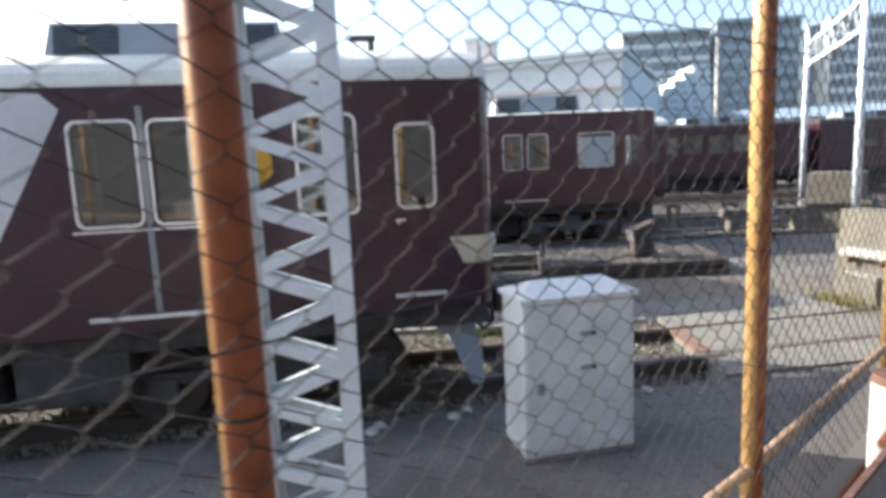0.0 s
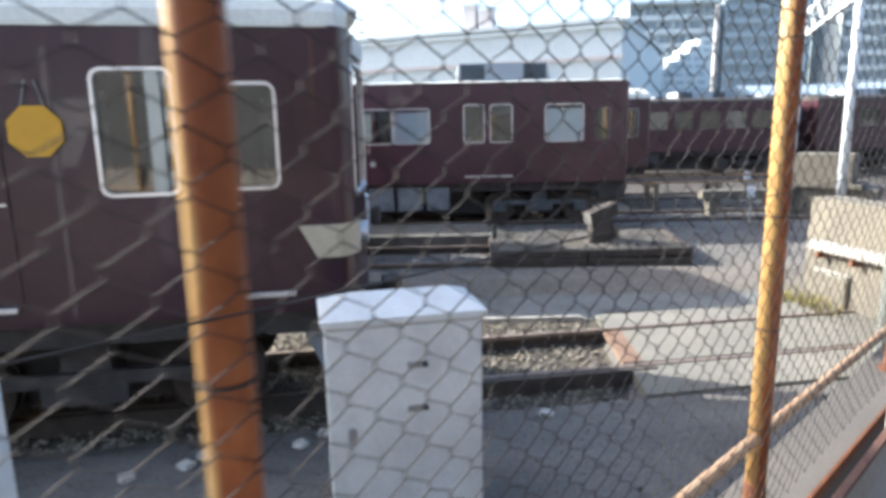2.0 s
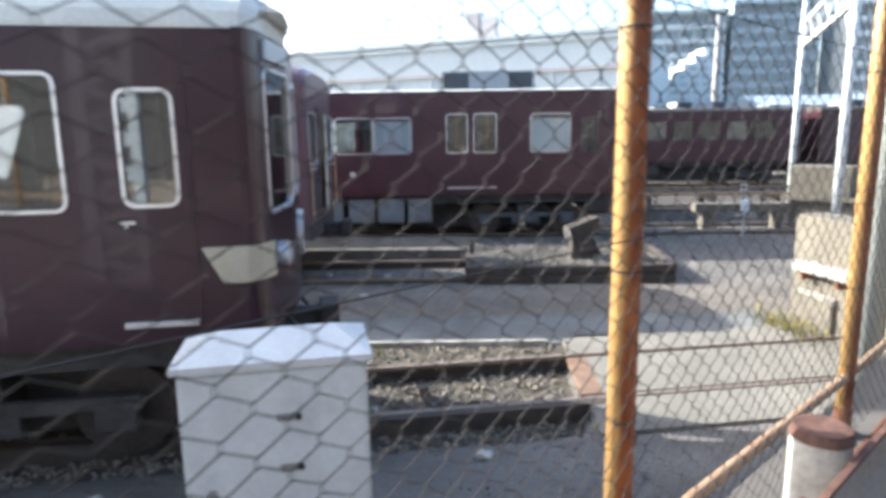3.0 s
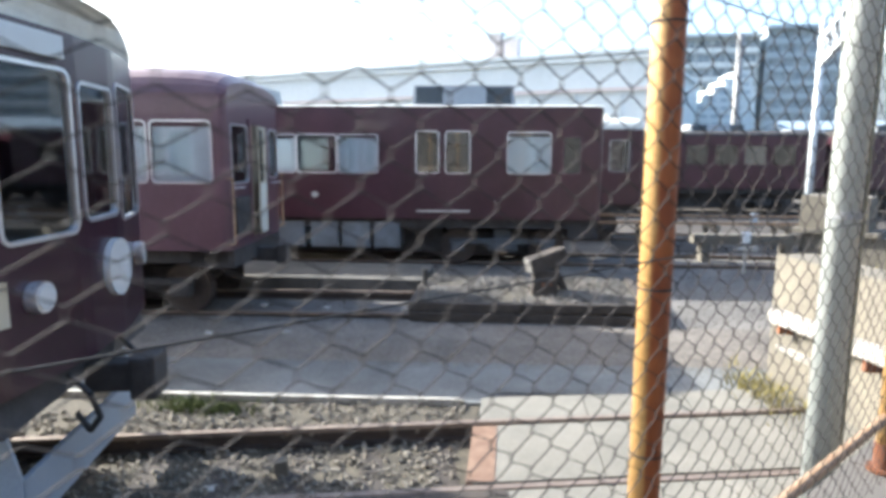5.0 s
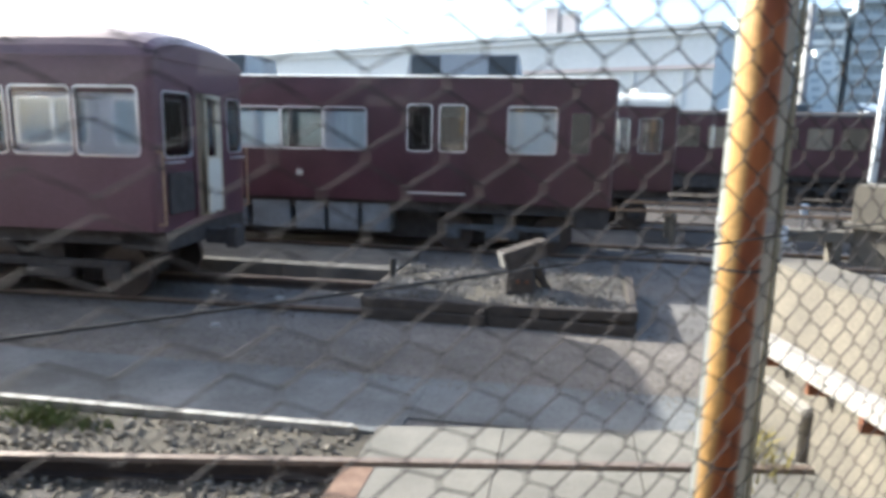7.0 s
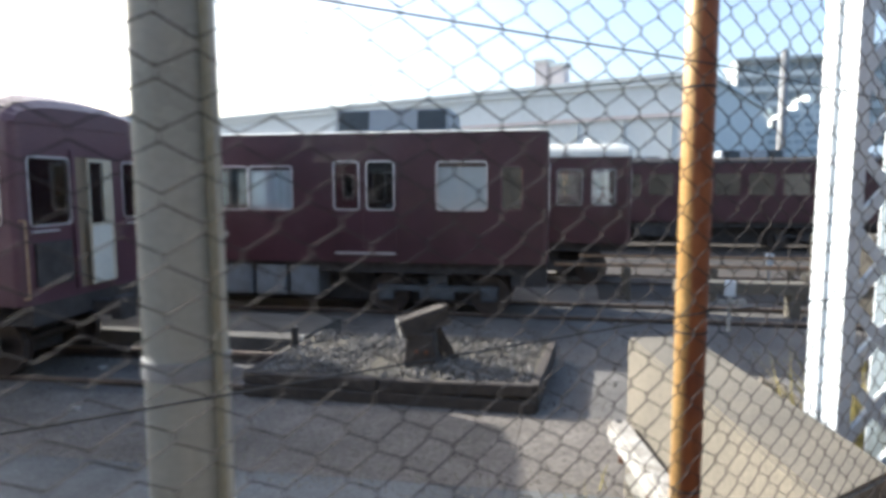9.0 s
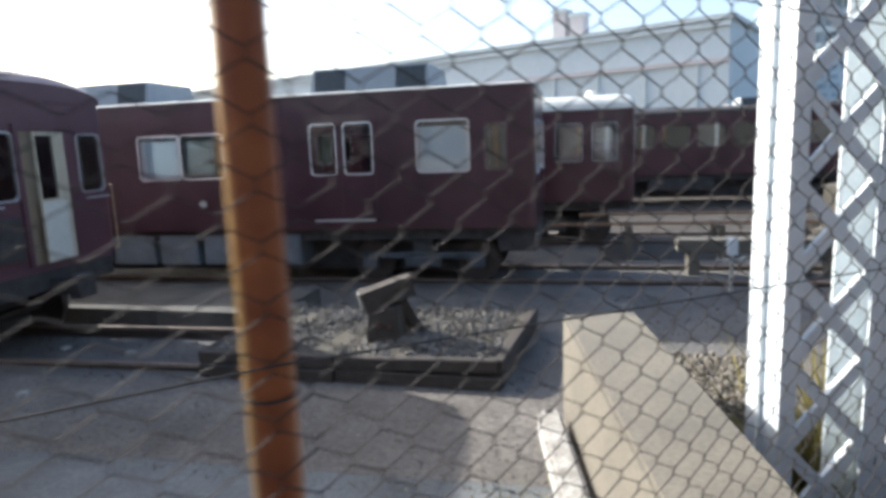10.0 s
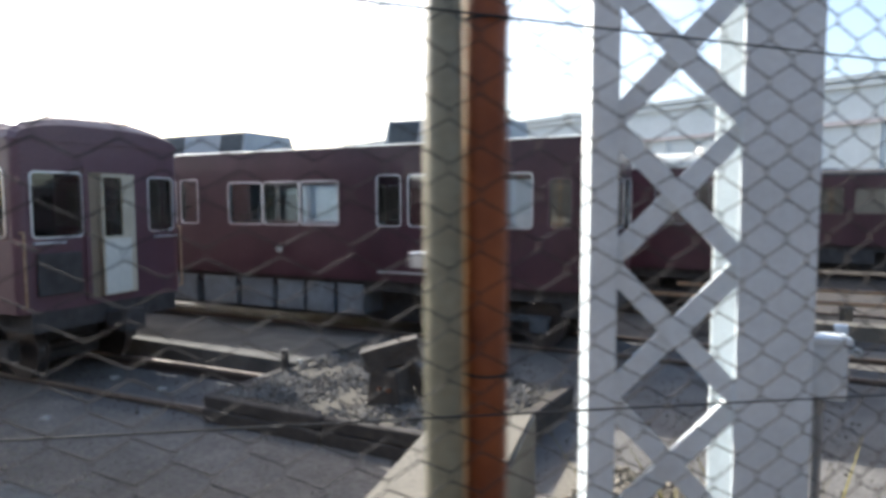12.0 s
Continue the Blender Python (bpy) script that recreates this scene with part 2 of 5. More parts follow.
def rust_shaded(m, rust, dark, far):
    """Rust and painted shade on paint m's flank away from the sun; far: share of the girth that is left of the paint.
    """
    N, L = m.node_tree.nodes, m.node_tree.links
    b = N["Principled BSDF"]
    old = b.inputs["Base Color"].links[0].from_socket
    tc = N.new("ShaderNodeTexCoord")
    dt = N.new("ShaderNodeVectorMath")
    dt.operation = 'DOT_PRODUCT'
    # runs along the sun's bearing, so shade is mixed in with the rust
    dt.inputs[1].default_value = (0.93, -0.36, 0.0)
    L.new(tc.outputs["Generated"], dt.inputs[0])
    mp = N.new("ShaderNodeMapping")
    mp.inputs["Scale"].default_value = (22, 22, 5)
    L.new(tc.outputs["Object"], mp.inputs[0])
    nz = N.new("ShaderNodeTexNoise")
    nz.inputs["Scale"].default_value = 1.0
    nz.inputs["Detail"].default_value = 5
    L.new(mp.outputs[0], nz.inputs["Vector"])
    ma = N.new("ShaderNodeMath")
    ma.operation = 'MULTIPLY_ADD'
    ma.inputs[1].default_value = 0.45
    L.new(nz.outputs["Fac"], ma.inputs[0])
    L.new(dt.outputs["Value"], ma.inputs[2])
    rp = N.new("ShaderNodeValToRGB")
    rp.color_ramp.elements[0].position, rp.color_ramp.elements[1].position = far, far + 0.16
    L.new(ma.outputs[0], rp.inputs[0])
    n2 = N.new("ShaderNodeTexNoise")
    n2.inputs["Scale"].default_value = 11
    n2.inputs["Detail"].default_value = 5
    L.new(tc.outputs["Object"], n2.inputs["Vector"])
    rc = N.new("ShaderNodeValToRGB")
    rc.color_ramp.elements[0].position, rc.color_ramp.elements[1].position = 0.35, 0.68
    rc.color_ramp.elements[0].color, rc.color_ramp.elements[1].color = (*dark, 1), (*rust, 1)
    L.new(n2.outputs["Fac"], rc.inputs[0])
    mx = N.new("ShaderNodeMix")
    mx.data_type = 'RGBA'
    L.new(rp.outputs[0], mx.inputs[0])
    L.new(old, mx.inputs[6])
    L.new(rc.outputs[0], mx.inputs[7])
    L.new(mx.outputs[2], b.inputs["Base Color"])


# ochre towards the sun; rust and shade put into the paint behind
rust_shaded(M["rust"], (0.33, 0.105, 0.030), (0.20, 0.052, 0.018), 0.44)
rust_shaded(M["rust_red"], (0.30, 0.085, 0.026), (0.17, 0.042, 0.015), 0.28)


# ---- mesh helpers ----
def mesh_ob(name, bm, material, smooth=False):
    me = bpy.data.meshes.new(name)
    bmesh.ops.recalc_face_normals(bm, faces=bm.faces)
    bm.to_mesh(me)
    bm.free()
    me.materials.append(M[material])
    if smooth:
        for p in me.polygons:
            p.use_smooth = True
    return new(name, me)


def part(name, bm, material, parent, label="", smooth=False):
    ob = mesh_ob(name, bm, material, smooth)
    ob.parent = parent
    if label:
        ob["label"] = label
    return ob


def thing(name, x=0, y=0, z=0, rz=0, label="", category="", group="", kind=""):
    e = new(name)
    e.empty_display_size = 0.2
    e.matrix_basis = pose(x, y, z, 0, 0, rz)
    return tagged(e, label, category, group, kind)


def B():
    return bmesh.new()


def box(bm, x0, x1, y0, y1, z0, z1, m=None, bev=0.0):
    vs = [bm.verts.new((x, y, z)) for x in (x0, x1) for y in (y0, y1) for z in (z0, z1)]
    fs = [bm.faces.new([vs[i] for i in q]) for q in ((0, 1, 3, 2), (4, 6, 7, 5), (0, 4, 5, 1), (2, 3, 7, 6), (0, 2, 6, 4), (1, 5, 7, 3))]
    if bev:
        ed = list({e for f in fs for e in f.edges})
        r = bmesh.ops.bevel(bm, geom=ed, offset=bev, segments=2, affect='EDGES', profile=0.6)
        vs = list({v for f in r["faces"] for v in f.verts} | {v for v in vs if v.is_valid})
    if m is not None:
        bmesh.ops.transform(bm, matrix=m, verts=[v for v in vs if v.is_valid])
    return bm


def ring_pts(c, u, v, r, n):
    return [c + u * (r * math.cos(2 * math.pi * i / n)) + v * (r * math.sin(2 * math.pi * i / n)) for i in range(n)]


def tube(bm, a, b, r, n=12, r2=None):
    a, b = Vector(a), Vector(b)
    d = (b - a).normalized()
    u = d.orthogonal().normalized()
    v = d.cross(u)
    r2 = r if r2 is None else r2
    A = [bm.verts.new(p) for p in ring_pts(a, u, v, r, n)]
    C = [bm.verts.new(p) for p in ring_pts(b, u, v, r2, n)]
    for i in range(n):
        bm.faces.new((A[i], A[(i + 1) % n], C[(i + 1) % n], C[i]))
    bm.faces.new(A[::-1])
    bm.faces.new(C)
    return bm


def bar(bm, a, b, w, t, up=(0, 0, 1)):
    """A flat bar from a to b, w wide and t thick; up lies in its thickness."""
    a, b = Vector(a), Vector(b)
    d = (b - a).normalized()
    tn = (Vector(up) - d * Vector(up).dot(d)).normalized()
    s = d.cross(tn)
    vs = [bm.verts.new(p + s * (i * w / 2) + tn * (j * t / 2)) for p in (a, b) for i in (-1, 1) for j in (-1, 1)]
    for q in ((0, 1, 3, 2), (4, 6, 7, 5), (0, 4, 5, 1), (2, 3, 7, 6), (0, 2, 6, 4), (1, 5, 7, 3)):
        bm.faces.new([vs[i] for i in q])
    return bm


def rrect(w, h, r, n=4):
    pts = []
    for cx, cy, a0 in ((w / 2 - r, h / 2 - r, 0), (-w / 2 + r, h / 2 - r, 90), (-w / 2 + r, -h / 2 + r, 180), (w / 2 - r, -h / 2 + r, 270)):
        for i in range(n + 1):
            a = radians(a0 + 90 * i / n)
            pts.append((cx + r * math.cos(a), cy + r * math.sin(a)))
    return pts


def to_plane(pts, c, u, v, nrm, d):
    return [Vector(c) + Vector(u) * p[0] + Vector(v) * p[1] + Vector(nrm) * d for p in pts]


def ring(bm, c, u, v, nrm, w, h, r, th, d0, d1):
    """A rounded window frame th wide round an opening of w by h, from d0 to d1 along nrm."""
    o, i = rrect(w + 2 * th, h + 2 * th, r + th), rrect(w, h, r)
    rows = [[bm.verts.new(p) for p in to_plane(q, c, u, v, nrm, d)] for q, d in ((o, d0), (o, d1), (i, d1), (i, d0))]
    n = len(o)
    for k in range(4):
        a, b = rows[k], rows[(k + 1) % 4]
        for j in range(n):
            bm.faces.new((a[j], a[(j + 1) % n], b[(j + 1) % n], b[j]))
    return bm


def slab(bm, c, u, v, nrm, pts, d0, d1):
    a = [bm.verts.new(p) for p in to_plane(pts, c, u, v, nrm, d0)]
    b = [bm.verts.new(p) for p in to_plane(pts, c, u, v, nrm, d1)]
    n = len(pts)
    bm.faces.new(a[::-1])
    bm.faces.new(b)
    for j in range(n):
        bm.faces.new((a[j], a[(j + 1) % n], b[(j + 1) % n], b[j]))
    return bm


def holed(bm, c, u, v, nrm, a0, a1, b0, b1, holes, th):
    """A wall panel with rectangular openings, th thick along nrm, as one closed mesh."""
    xs = sorted({a0, a1, *[q for h in holes for q in h[:2] if a0 < q < a1]})
    ys = sorted({b0, b1, *[q for h in holes for q in h[2:4] if b0 < q < b1]})
    solid = set()
    for i in range(len(xs) - 1):
        for j in range(len(ys) - 1):
            mx, my = (xs[i] + xs[i + 1]) / 2, (ys[j] + ys[j + 1]) / 2
            if not any(h[0] < mx < h[1] and h[2] < my < h[3] for h in holes):
                solid.add((i, j))
    made = {}

    def vert(i, j, d):
        if (i, j, d) not in made:
            made[i, j, d] = bm.verts.new(Vector(c) + Vector(u) * xs[i] + Vector(v) * ys[j] + Vector(nrm) * d)
        return made[i, j, d]

    for i, j in solid:
        for d in (0, th):
            bm.faces.new((vert(i, j, d), vert(i + 1, j, d), vert(i + 1, j + 1, d), vert(i, j + 1, d)))
        for di, dj, p, q in ((-1, 0, (i, j), (i, j + 1)), (1, 0, (i + 1, j), (i + 1, j + 1)), (0, -1, (i, j), (i + 1, j)), (0, 1, (i, j + 1), (i + 1, j + 1))):
            if (i + di, j + dj) not in solid:
                bm.faces.new((vert(*p, 0), vert(*q, 0), vert(*q, th), vert(*p, th)))
    return bm


def quad_slab(bm, pts, z0, z1):
    lo, hi = [bm.verts.new((*p, z0)) for p in pts], [bm.verts.new((*p, z1)) for p in pts]
    n = len(pts)
    bm.faces.new(lo[::-1]), bm.faces.new(hi)
    for i in range(n):
        bm.faces.new((lo[i], lo[(i + 1) % n], hi[(i + 1) % n], hi[i]))
    return bm


# ---- railway cars ----
X, Y, Z = Vector((1, 0, 0)), Vector((0, 1, 0)), Vector((0, 0, 1))


def window(car, c, u, nrm, w, h, frame_mat="silver", th=0.028, blind=0.0, glass="glass", r=0.06, cloth="blind"):
    f = part("window_frame", ring(B(), c, u, Z, nrm, w, h, r, th, -0.03, 0.014), frame_mat, car)
    p = part("pane", slab(B(), c, u, Z, nrm, rrect(w + 0.01, h + 0.01, r), -0.022, -0.016), glass, f)
    p.visible_shadow = False
    # the blind's tone also stands in for sky mirrored in the pane
    if blind:
        part("roller_blind", slab(B(), Vector(c) - Z * (h / 2 - blind * h / 2) if blind > 0.75 else Vector(c) + Z * (h / 2 - blind * h / 2), u, Z, nrm, rrect(w + 0.04, blind * h, 0.004, 1), -0.075, -0.066), cloth, f)
    return f


def bogie(car, x, material="dark"):
    b = B()
    for sy in (-1, 1):
        y = sy * 0.98
        box(b, x - 1.25, x + 1.25, y - 0.05, y + 0.05, 0.28, 0.40, bev=0.02)
        box(b, x - 0.35, x + 0.35, y - 0.07, y + 0.07, 0.12, 0.30, bev=0.02)
        for dx in (-1.05, 1.05):
            box(b, x + dx - 0.16, x + dx + 0.16, y - 0.09, y + 0.09, 0.10, 0.36, bev=0.03)
    box(b, x - 0.2, x + 0.2, -0.95, 0.95, 0.3, 0.62)
    fr = part("bogie_frame", b, material, car)
    # added blocks that stop sunlit ground showing through the bogie
    for dx in (-0.55, 0.55):
        part("traction_motor", box(B(), x + dx - 0.42, x + dx + 0.42, -0.55, 0.55, -0.06, 0.55, bev=0.05), "dark", fr)
    for dx in (-1.05, 1.05):
        tb = B()
        tube(tb, (x + dx, -0.7, 0.2), (x + dx, 0.7, 0.2), 0.07, 10)
        part("axle", tb, "wheel", fr)
        for sy in (-1, 1):
            wb = B()
            tube(wb, (x + dx, sy * 0.665, 0.2), (x + dx, sy * 0.79, 0.2), 0.40, 28)
            tube(wb, (x + dx, sy * 0.64, 0.2), (x + dx, sy * 0.67, 0.2), 0.43, 28)
            part("wheel", wb, "wheel", fr)


def roof(car, L, W, zg, zt, material, dome=0.0, nose=0.0):
    b = B()
    n, prof = 14, []
    for i in range(n + 1):
        a = math.pi * i / n
        prof.append((-W / 2 * math.copysign(abs(math.cos(a)) ** 0.75, math.cos(a)), math.sin(a) ** 0.8 if 0 < i < n else 0.0))
    xs = [-L, -1.2, -0.7, -0.35, -0.12, 0.02] if dome else [-L, -0.35, -0.1 + 0.5 * nose, nose]
    ks = [1, 1, 0.97, 0.88, 0.72, 0.5] if dome else [1, 1, 0.9, 0.7]
    rows = [[b.verts.new((x, p[0] * (0.975 - 0.5 * nose if x > nose - 0.05 else 1.0), zg + (zt - zg) * p[1] * k)) for p in prof] for x, k in zip(xs, ks)]
    for r0, r1 in zip(rows, rows[1:]):
        for i in range(n):
            b.faces.new((r0[i], r0[i + 1], r1[i + 1], r1[i]))
    for r in (rows[0], rows[-1]):
        b.faces.new(r)
    b.faces.new([rows[0][0], rows[-1][0], rows[-1][-1], rows[0][-1]])
    return part("roof", b, material, car)


def roof_unit(car, x0, x1, w, z0, z1):
    b = B()
    sl = 0.10
    vs = []
    for x, s in ((x0, 1), (x1, -1)):
        vs += [b.verts.new(p) for p in ((x, -w / 2, z0), (x, w / 2, z0), (x + s * 0.05, w / 2 - sl, z1), (x + s * 0.05, -w / 2 + sl, z1))]
    for q in ((0, 1, 2, 3), (7, 6, 5, 4), (0, 4, 5, 1), (1, 5, 6, 2), (2, 6, 7, 3), (3, 7, 4, 0)):
        b.faces.new([vs[i] for i in q])
    u = part("air_conditioner", b, "ac", car, "grey rooftop air conditioner")
    ln = x1 - x0
    for k0, k1 in ((0.04, 0.30), (0.72, 0.96)):
        for sy in (-1, 1):
            g = B()
            pan = [g.verts.new((x0 + ln * k, sy * (w / 2 - sl * f + 0.004 - d), z0 + (z1 - z0) * f)) for d in (0, 0.02) for k, f in ((k0, 0.08), (k1, 0.08), (k1, 0.92), (k0, 0.92))]
            for q in ((0, 1, 2, 3), (7, 6, 5, 4), (0, 4, 5, 1), (1, 5, 6, 2), (2, 6, 7, 3), (3, 7, 4, 0)):
                g.faces.new([pan[i] for i in q])
            for i in range(5):
                f0 = 0.12 + i * 0.16
                ya, yb = w / 2 - sl * f0 + 0.012, w / 2 - sl * (f0 + 0.12) + 0.012
                za, zb = z0 + (z1 - z0) * f0, z0 + (z1 - z0) * (f0 + 0.13)
                q = [g.verts.new((x0 + ln * k, sy * yy, zz)) for k, yy, zz in ((k0, ya, za), (k1, ya, za), (k1, yb, zb), (k0, yb, zb))]
                q2 = [g.verts.new(v.co - Vector((0, sy * 0.03, 0))) for v in q]
                g.faces.new(q)
                g.faces.new(q2[::-1])
                for e in range(4):
                    g.faces.new((q[e], q[(e + 1) % 4], q2[(e + 1) % 4], q2[e]))
            part("grille", g, "ac_dark", u)
    return u


def car_body(name, x, y, rz, label, L, W, zb, zg, zt, paint, roofmat, near, far, front, dome=0.0, group="railway cars in the yard", nose=0.0, gut="", trim="silver", cloth="blind"):
    """near, far, front: window openings (a0, a1, z0, z1, blind, glass). The front end is at local x = 0."""
    car = thing(name, x, y, 0, rz, label, "train car", group)
    h, r = W / 2, 0.13
    sides = []
    for sgn, wins in ((-1, near), (1, far)):
        nrm = Vector((0, sgn, 0))
        b = B()
        holed(b, (0, sgn * h, 0), X, Z, -nrm, -L, -r, zb, zg, [w[:4] for w in wins], 0.05)
        sides.append(part("side_wall", b, paint, car))
        for w in wins:
            window(car, ((w[0] + w[1]) / 2, sgn * h, (w[2] + w[3]) / 2), X, nrm, w[1] - w[0], w[3] - w[2], w[6] if len(w) > 6 else trim, blind=w[4], glass=w[5], cloth=cloth)
    rc = 0.13 + 0.6 * nose
    b = B()
    holed(b, (nose, 0, 0), Y, Z, -X, -h + rc, h - rc, zb, zg, [w[:4] for w in front], 0.05)
    part("front_wall", b, paint, car)
    for sgn in (-1, 1):
        b = B()
        pr = [(-r + (r + nose) * math.sin(radians(a)), sgn * (h - rc + rc * math.cos(radians(a)))) for a in range(0, 91, 15)]
        pi = [(-r + (r + nose - 0.05) * math.sin(radians(a)), sgn * (h - rc + (rc - 0.05) * math.cos(radians(a)))) for a in range(90, -1, -15)]
        poly = pr + pi
        lo, hi = [b.verts.new((p[0], p[1], zb)) for p in poly], [b.verts.new((p[0], p[1], zg)) for p in poly]
        for i in range(len(poly)):
            k = (i + 1) % len(poly)
            b.faces.new((lo[i], lo[k], hi[k], hi[i]))
        part("corner_post", b, paint, car)
    for w in front:
        window(car, (nose, (w[0] + w[1]) / 2, (w[2] + w[3]) / 2), Y, X, w[1] - w[0], w[3] - w[2], blind=w[4], glass=w[5])
    b = B()
    box(b, -L, -L + 0.05, -h, h, zb, zg)
    part("rear_wall", b, paint, car)
    roof(car, L, W, zg, zt, roofmat, dome, nose)
    b = B()
    box(b, -L + 0.06, -0.06, -h + 0.06, h - 0.06, zb + 0.02, zb + 0.16)
    part("floor", b, "inside", car)
    b = B()
    box(b, -L + 0.08, -0.08, -h + 0.055, h - 0.055, zg - 0.10, zg - 0.07)
    part("inner_ceiling", b, "blind", car)
    b = B()
    box(b, -L + 0.1, -0.1, -h + 0.15, h - 0.15, zb - 0.22, zb - 0.002)
    part("underframe", b, "dark", car)
    # added filler that blocks the light coming through beneath the car
    b = B()
    box(b, -L + 3.6, -3.6, -0.55, 0.55, -0.02, zb - 0.23, bev=0.05)
    part("underfloor_gear", b, "dark", car)
    # gutter strip
    for sgn in (-1, 1):
        b = B()
        box(b, -L, -r, sgn * h - 0.012, sgn * h + 0.012, zg - 0.012, zg + 0.02)
        part("gutter", b, gut or roofmat, car)
    return car


def underfloor(car, spans, z0, z1, W, material="equip"):
    for x0, x1 in spans:
        for sgn in (-1, 1):
            b = B()
            y1 = sgn * (W / 2 - 0.10)
            box(b, x0, x1, min(y1, y1 - sgn * 0.8), max(y1, y1 - sgn * 0.8), z0, z1, bev=0.015)
            e = part("equipment_box", b, material, car)
            l = B()
            box(l, x0 + 0.06, x1 - 0.06, y1 - 0.008 if sgn < 0 else y1 - 0.002, y1 + 0.002 if sgn < 0 else y1 + 0.008, z0 + 0.05, z1 - 0.05)
            part("box_lid", l, material, e)


# first car, standing close behind the fence
G1, G2 = "glass", "glass_clear"
n1 = [(-1.89, -1.36, 1.95, 2.86, 0, G1), (-0.95, -0.61, 1.97, 2.75, 0, G1), (-3.18, -2.65, 1.95, 2.86, 0, G1), (-3.84, -3.31, 1.95, 2.86, 0, G1)]
n1 += [(-s - 0.86, -s, 1.95, 2.86, 0, G1) for s in (4.5, 5.45, 6.4)]
n1 += [(-8.55, -8.02, 1.95, 2.86, 0, G1), (-9.21, -8.68, 1.95, 2.86, 0, G1)]
f1 = [(-1.12, -0.42, 1.86, 2.92, 0, G1), (-0.28, 0.28, 1.92, 2.86, 0, G1), (0.42, 1.12, 1.86, 2.92, 0, G1)]
# full blinds added on the unseen far side to keep sky light out
d1 = [w if w[1] > -1 else (*w[:4], 1.0, w[5]) for w in n1]
T1W, NO = 2.75, 0.14
car1 = car_body("train_car", 0.27, 8.16, 12.7, "dark maroon railway car with cream roof and silver window frames", 10.0, T1W, 0.93, 3.19, 3.58, "maroon_dim", "cream", n1, d1, f1, nose=NO)
roof_unit(car1, -4.12, -1.95, 1.9, 3.48, 3.82)
roof_unit(car1, -8.2, -6.2, 1.9, 3.48, 3.84)
for x in (-2.35, -8.2):
    bogie(car1, x)
underfloor(car1, [(-4.6, -3.6), (-5.9, -4.8)], 0.25, 0.74, T1W, "dark")
h1 = -T1W / 2
# double sliding doors with their middle strip, belt line and step
for x0, x1 in ((-3.24, -2.56), (-3.93, -3.25)):
    b = B()
    holed(b, (0, h1 - 0.012, 0), X, Z, Y, x0, x1, 1.12, 2.98, [(x0 + 0.075, x1 - 0.075, 1.96, 2.85)], 0.011)
    part("door_leaf", b, "maroon_dim", car1)
b = B()
box(b, -3.272, -3.218, h1 - 0.022, h1 - 0.0125, 1.12, 3.0)
part("door_seal", b, "grey_steel", car1)
for x0, x1, zz in ((-3.85, -2.6, 1.085), (-1.04, -0.52, 1.085)):
    b = B()
    box(b, x0, x1, h1 - 0.045, h1 + 0.01, zz - 0.02, zz + 0.022, bev=0.006)
    part("step_plate", b, "silver", car1)
b = B()
box(b, -3.9, -2.58, h1 - 0.022, h1 - 0.0125, 1.885, 1.905)
part("belt_strip", b, "silver", car1)
b = B()
holed(b, (0, h1 - 0.008, 0), X, Z, Y, -1.06, -0.50, 1.12, 2.90, [(-0.951, -0.609, 1.969, 2.751)], 0.007)
part("crew_door", b, "maroon_dim", car1)
b = B()
box(b, -1.0, -0.9, h1 - 0.035, h1 - 0.01, 1.83, 1.85)
box(b, -0.98, -0.96, h1 - 0.012, h1, 1.80, 1.85)
part("door_handle", b, "silver", car1)
# cream corner plate
b = B()
slab(b, (0, h1, 0), X, Z, -Y, [(-0.47, 1.64), (-0.33, 1.37), (-0.09, 1.37), (-0.09, 1.64)], 0.0, 0.03)
rc = 0.13 + 0.6 * NO
arc = [(-0.13 + (0.13 + NO + q) * math.sin(radians(a)), -(T1W / 2 - rc + (rc + q) * math.cos(radians(a)))) for q, rng in ((0.004, range(0, 91, 15)), (0.03, range(90, -1, -15))) for a in rng]
lo, hi = [b.verts.new((*k, 1.37)) for k in arc], [b.verts.new((*k, 1.64)) for k in arc]
for i in range(len(arc)):
    k = (i + 1) % len(arc)
    b.faces.new((lo[i], lo[k], hi[k], hi[i]))
part("corner_plate", b, "cream_plate", car1, "cream corner plate")
# round plate and head lamps on the front
b = B()
tube(b, (NO, 0.16, 1.5), (NO + 0.05, 0.16, 1.5), 0.225, 32)
part("round_plate", b, "lamp_lens", car1, "round white front plate")
for yy in (-0.9, 0.9):
    b = B()
    tube(b, (NO, yy, 1.49), (NO + 0.07, yy, 1.49), 0.10, 20)
    hl = part("headlight", b, "silver", car1)
    b = B()
    tube(b, (NO + 0.068, yy, 1.49), (NO + 0.078, yy, 1.49), 0.078, 20)
    part("lens", b, "lamp_lens", hl)
b = B()
box(b, NO, NO + 0.03, -1.1, -0.46, 3.0, 3.15, bev=0.008)
part("destination_box", b, "blind", car1)
# obstacle deflector
b = B()
slab(b, (-0.10, 0, 0), Y, Z, X, [(-0.98, -0.06), (0.98, -0.06), (0.98, 0.30), (-0.98, 0.30)], -0.02, 0.02)
for sgn in (-1, 1):
    slab(b, (0, sgn * 0.98, 0), X, Z, Y, [(-0.62, 0.90), (-0.20, -0.06), (-0.08, -0.06), (-0.08, 0.30), (-0.22, 0.90)], -0.015, 0.015)
part("obstacle_deflector", b, "skirt", car1, "pale blue-grey obstacle deflector")
b = B()
box(b, -0.05, 0.42, -0.10, 0.10, 0.55, 0.78, bev=0.02)
box(b, 0.30, 0.50, -0.17, 0.17, 0.50, 0.84, bev=0.03)
part("coupler", b, "dark", car1)
b = B()
box(b, -0.8, -0.02, h1 + 0.12, -h1 - 0.12, 0.70, 0.93)
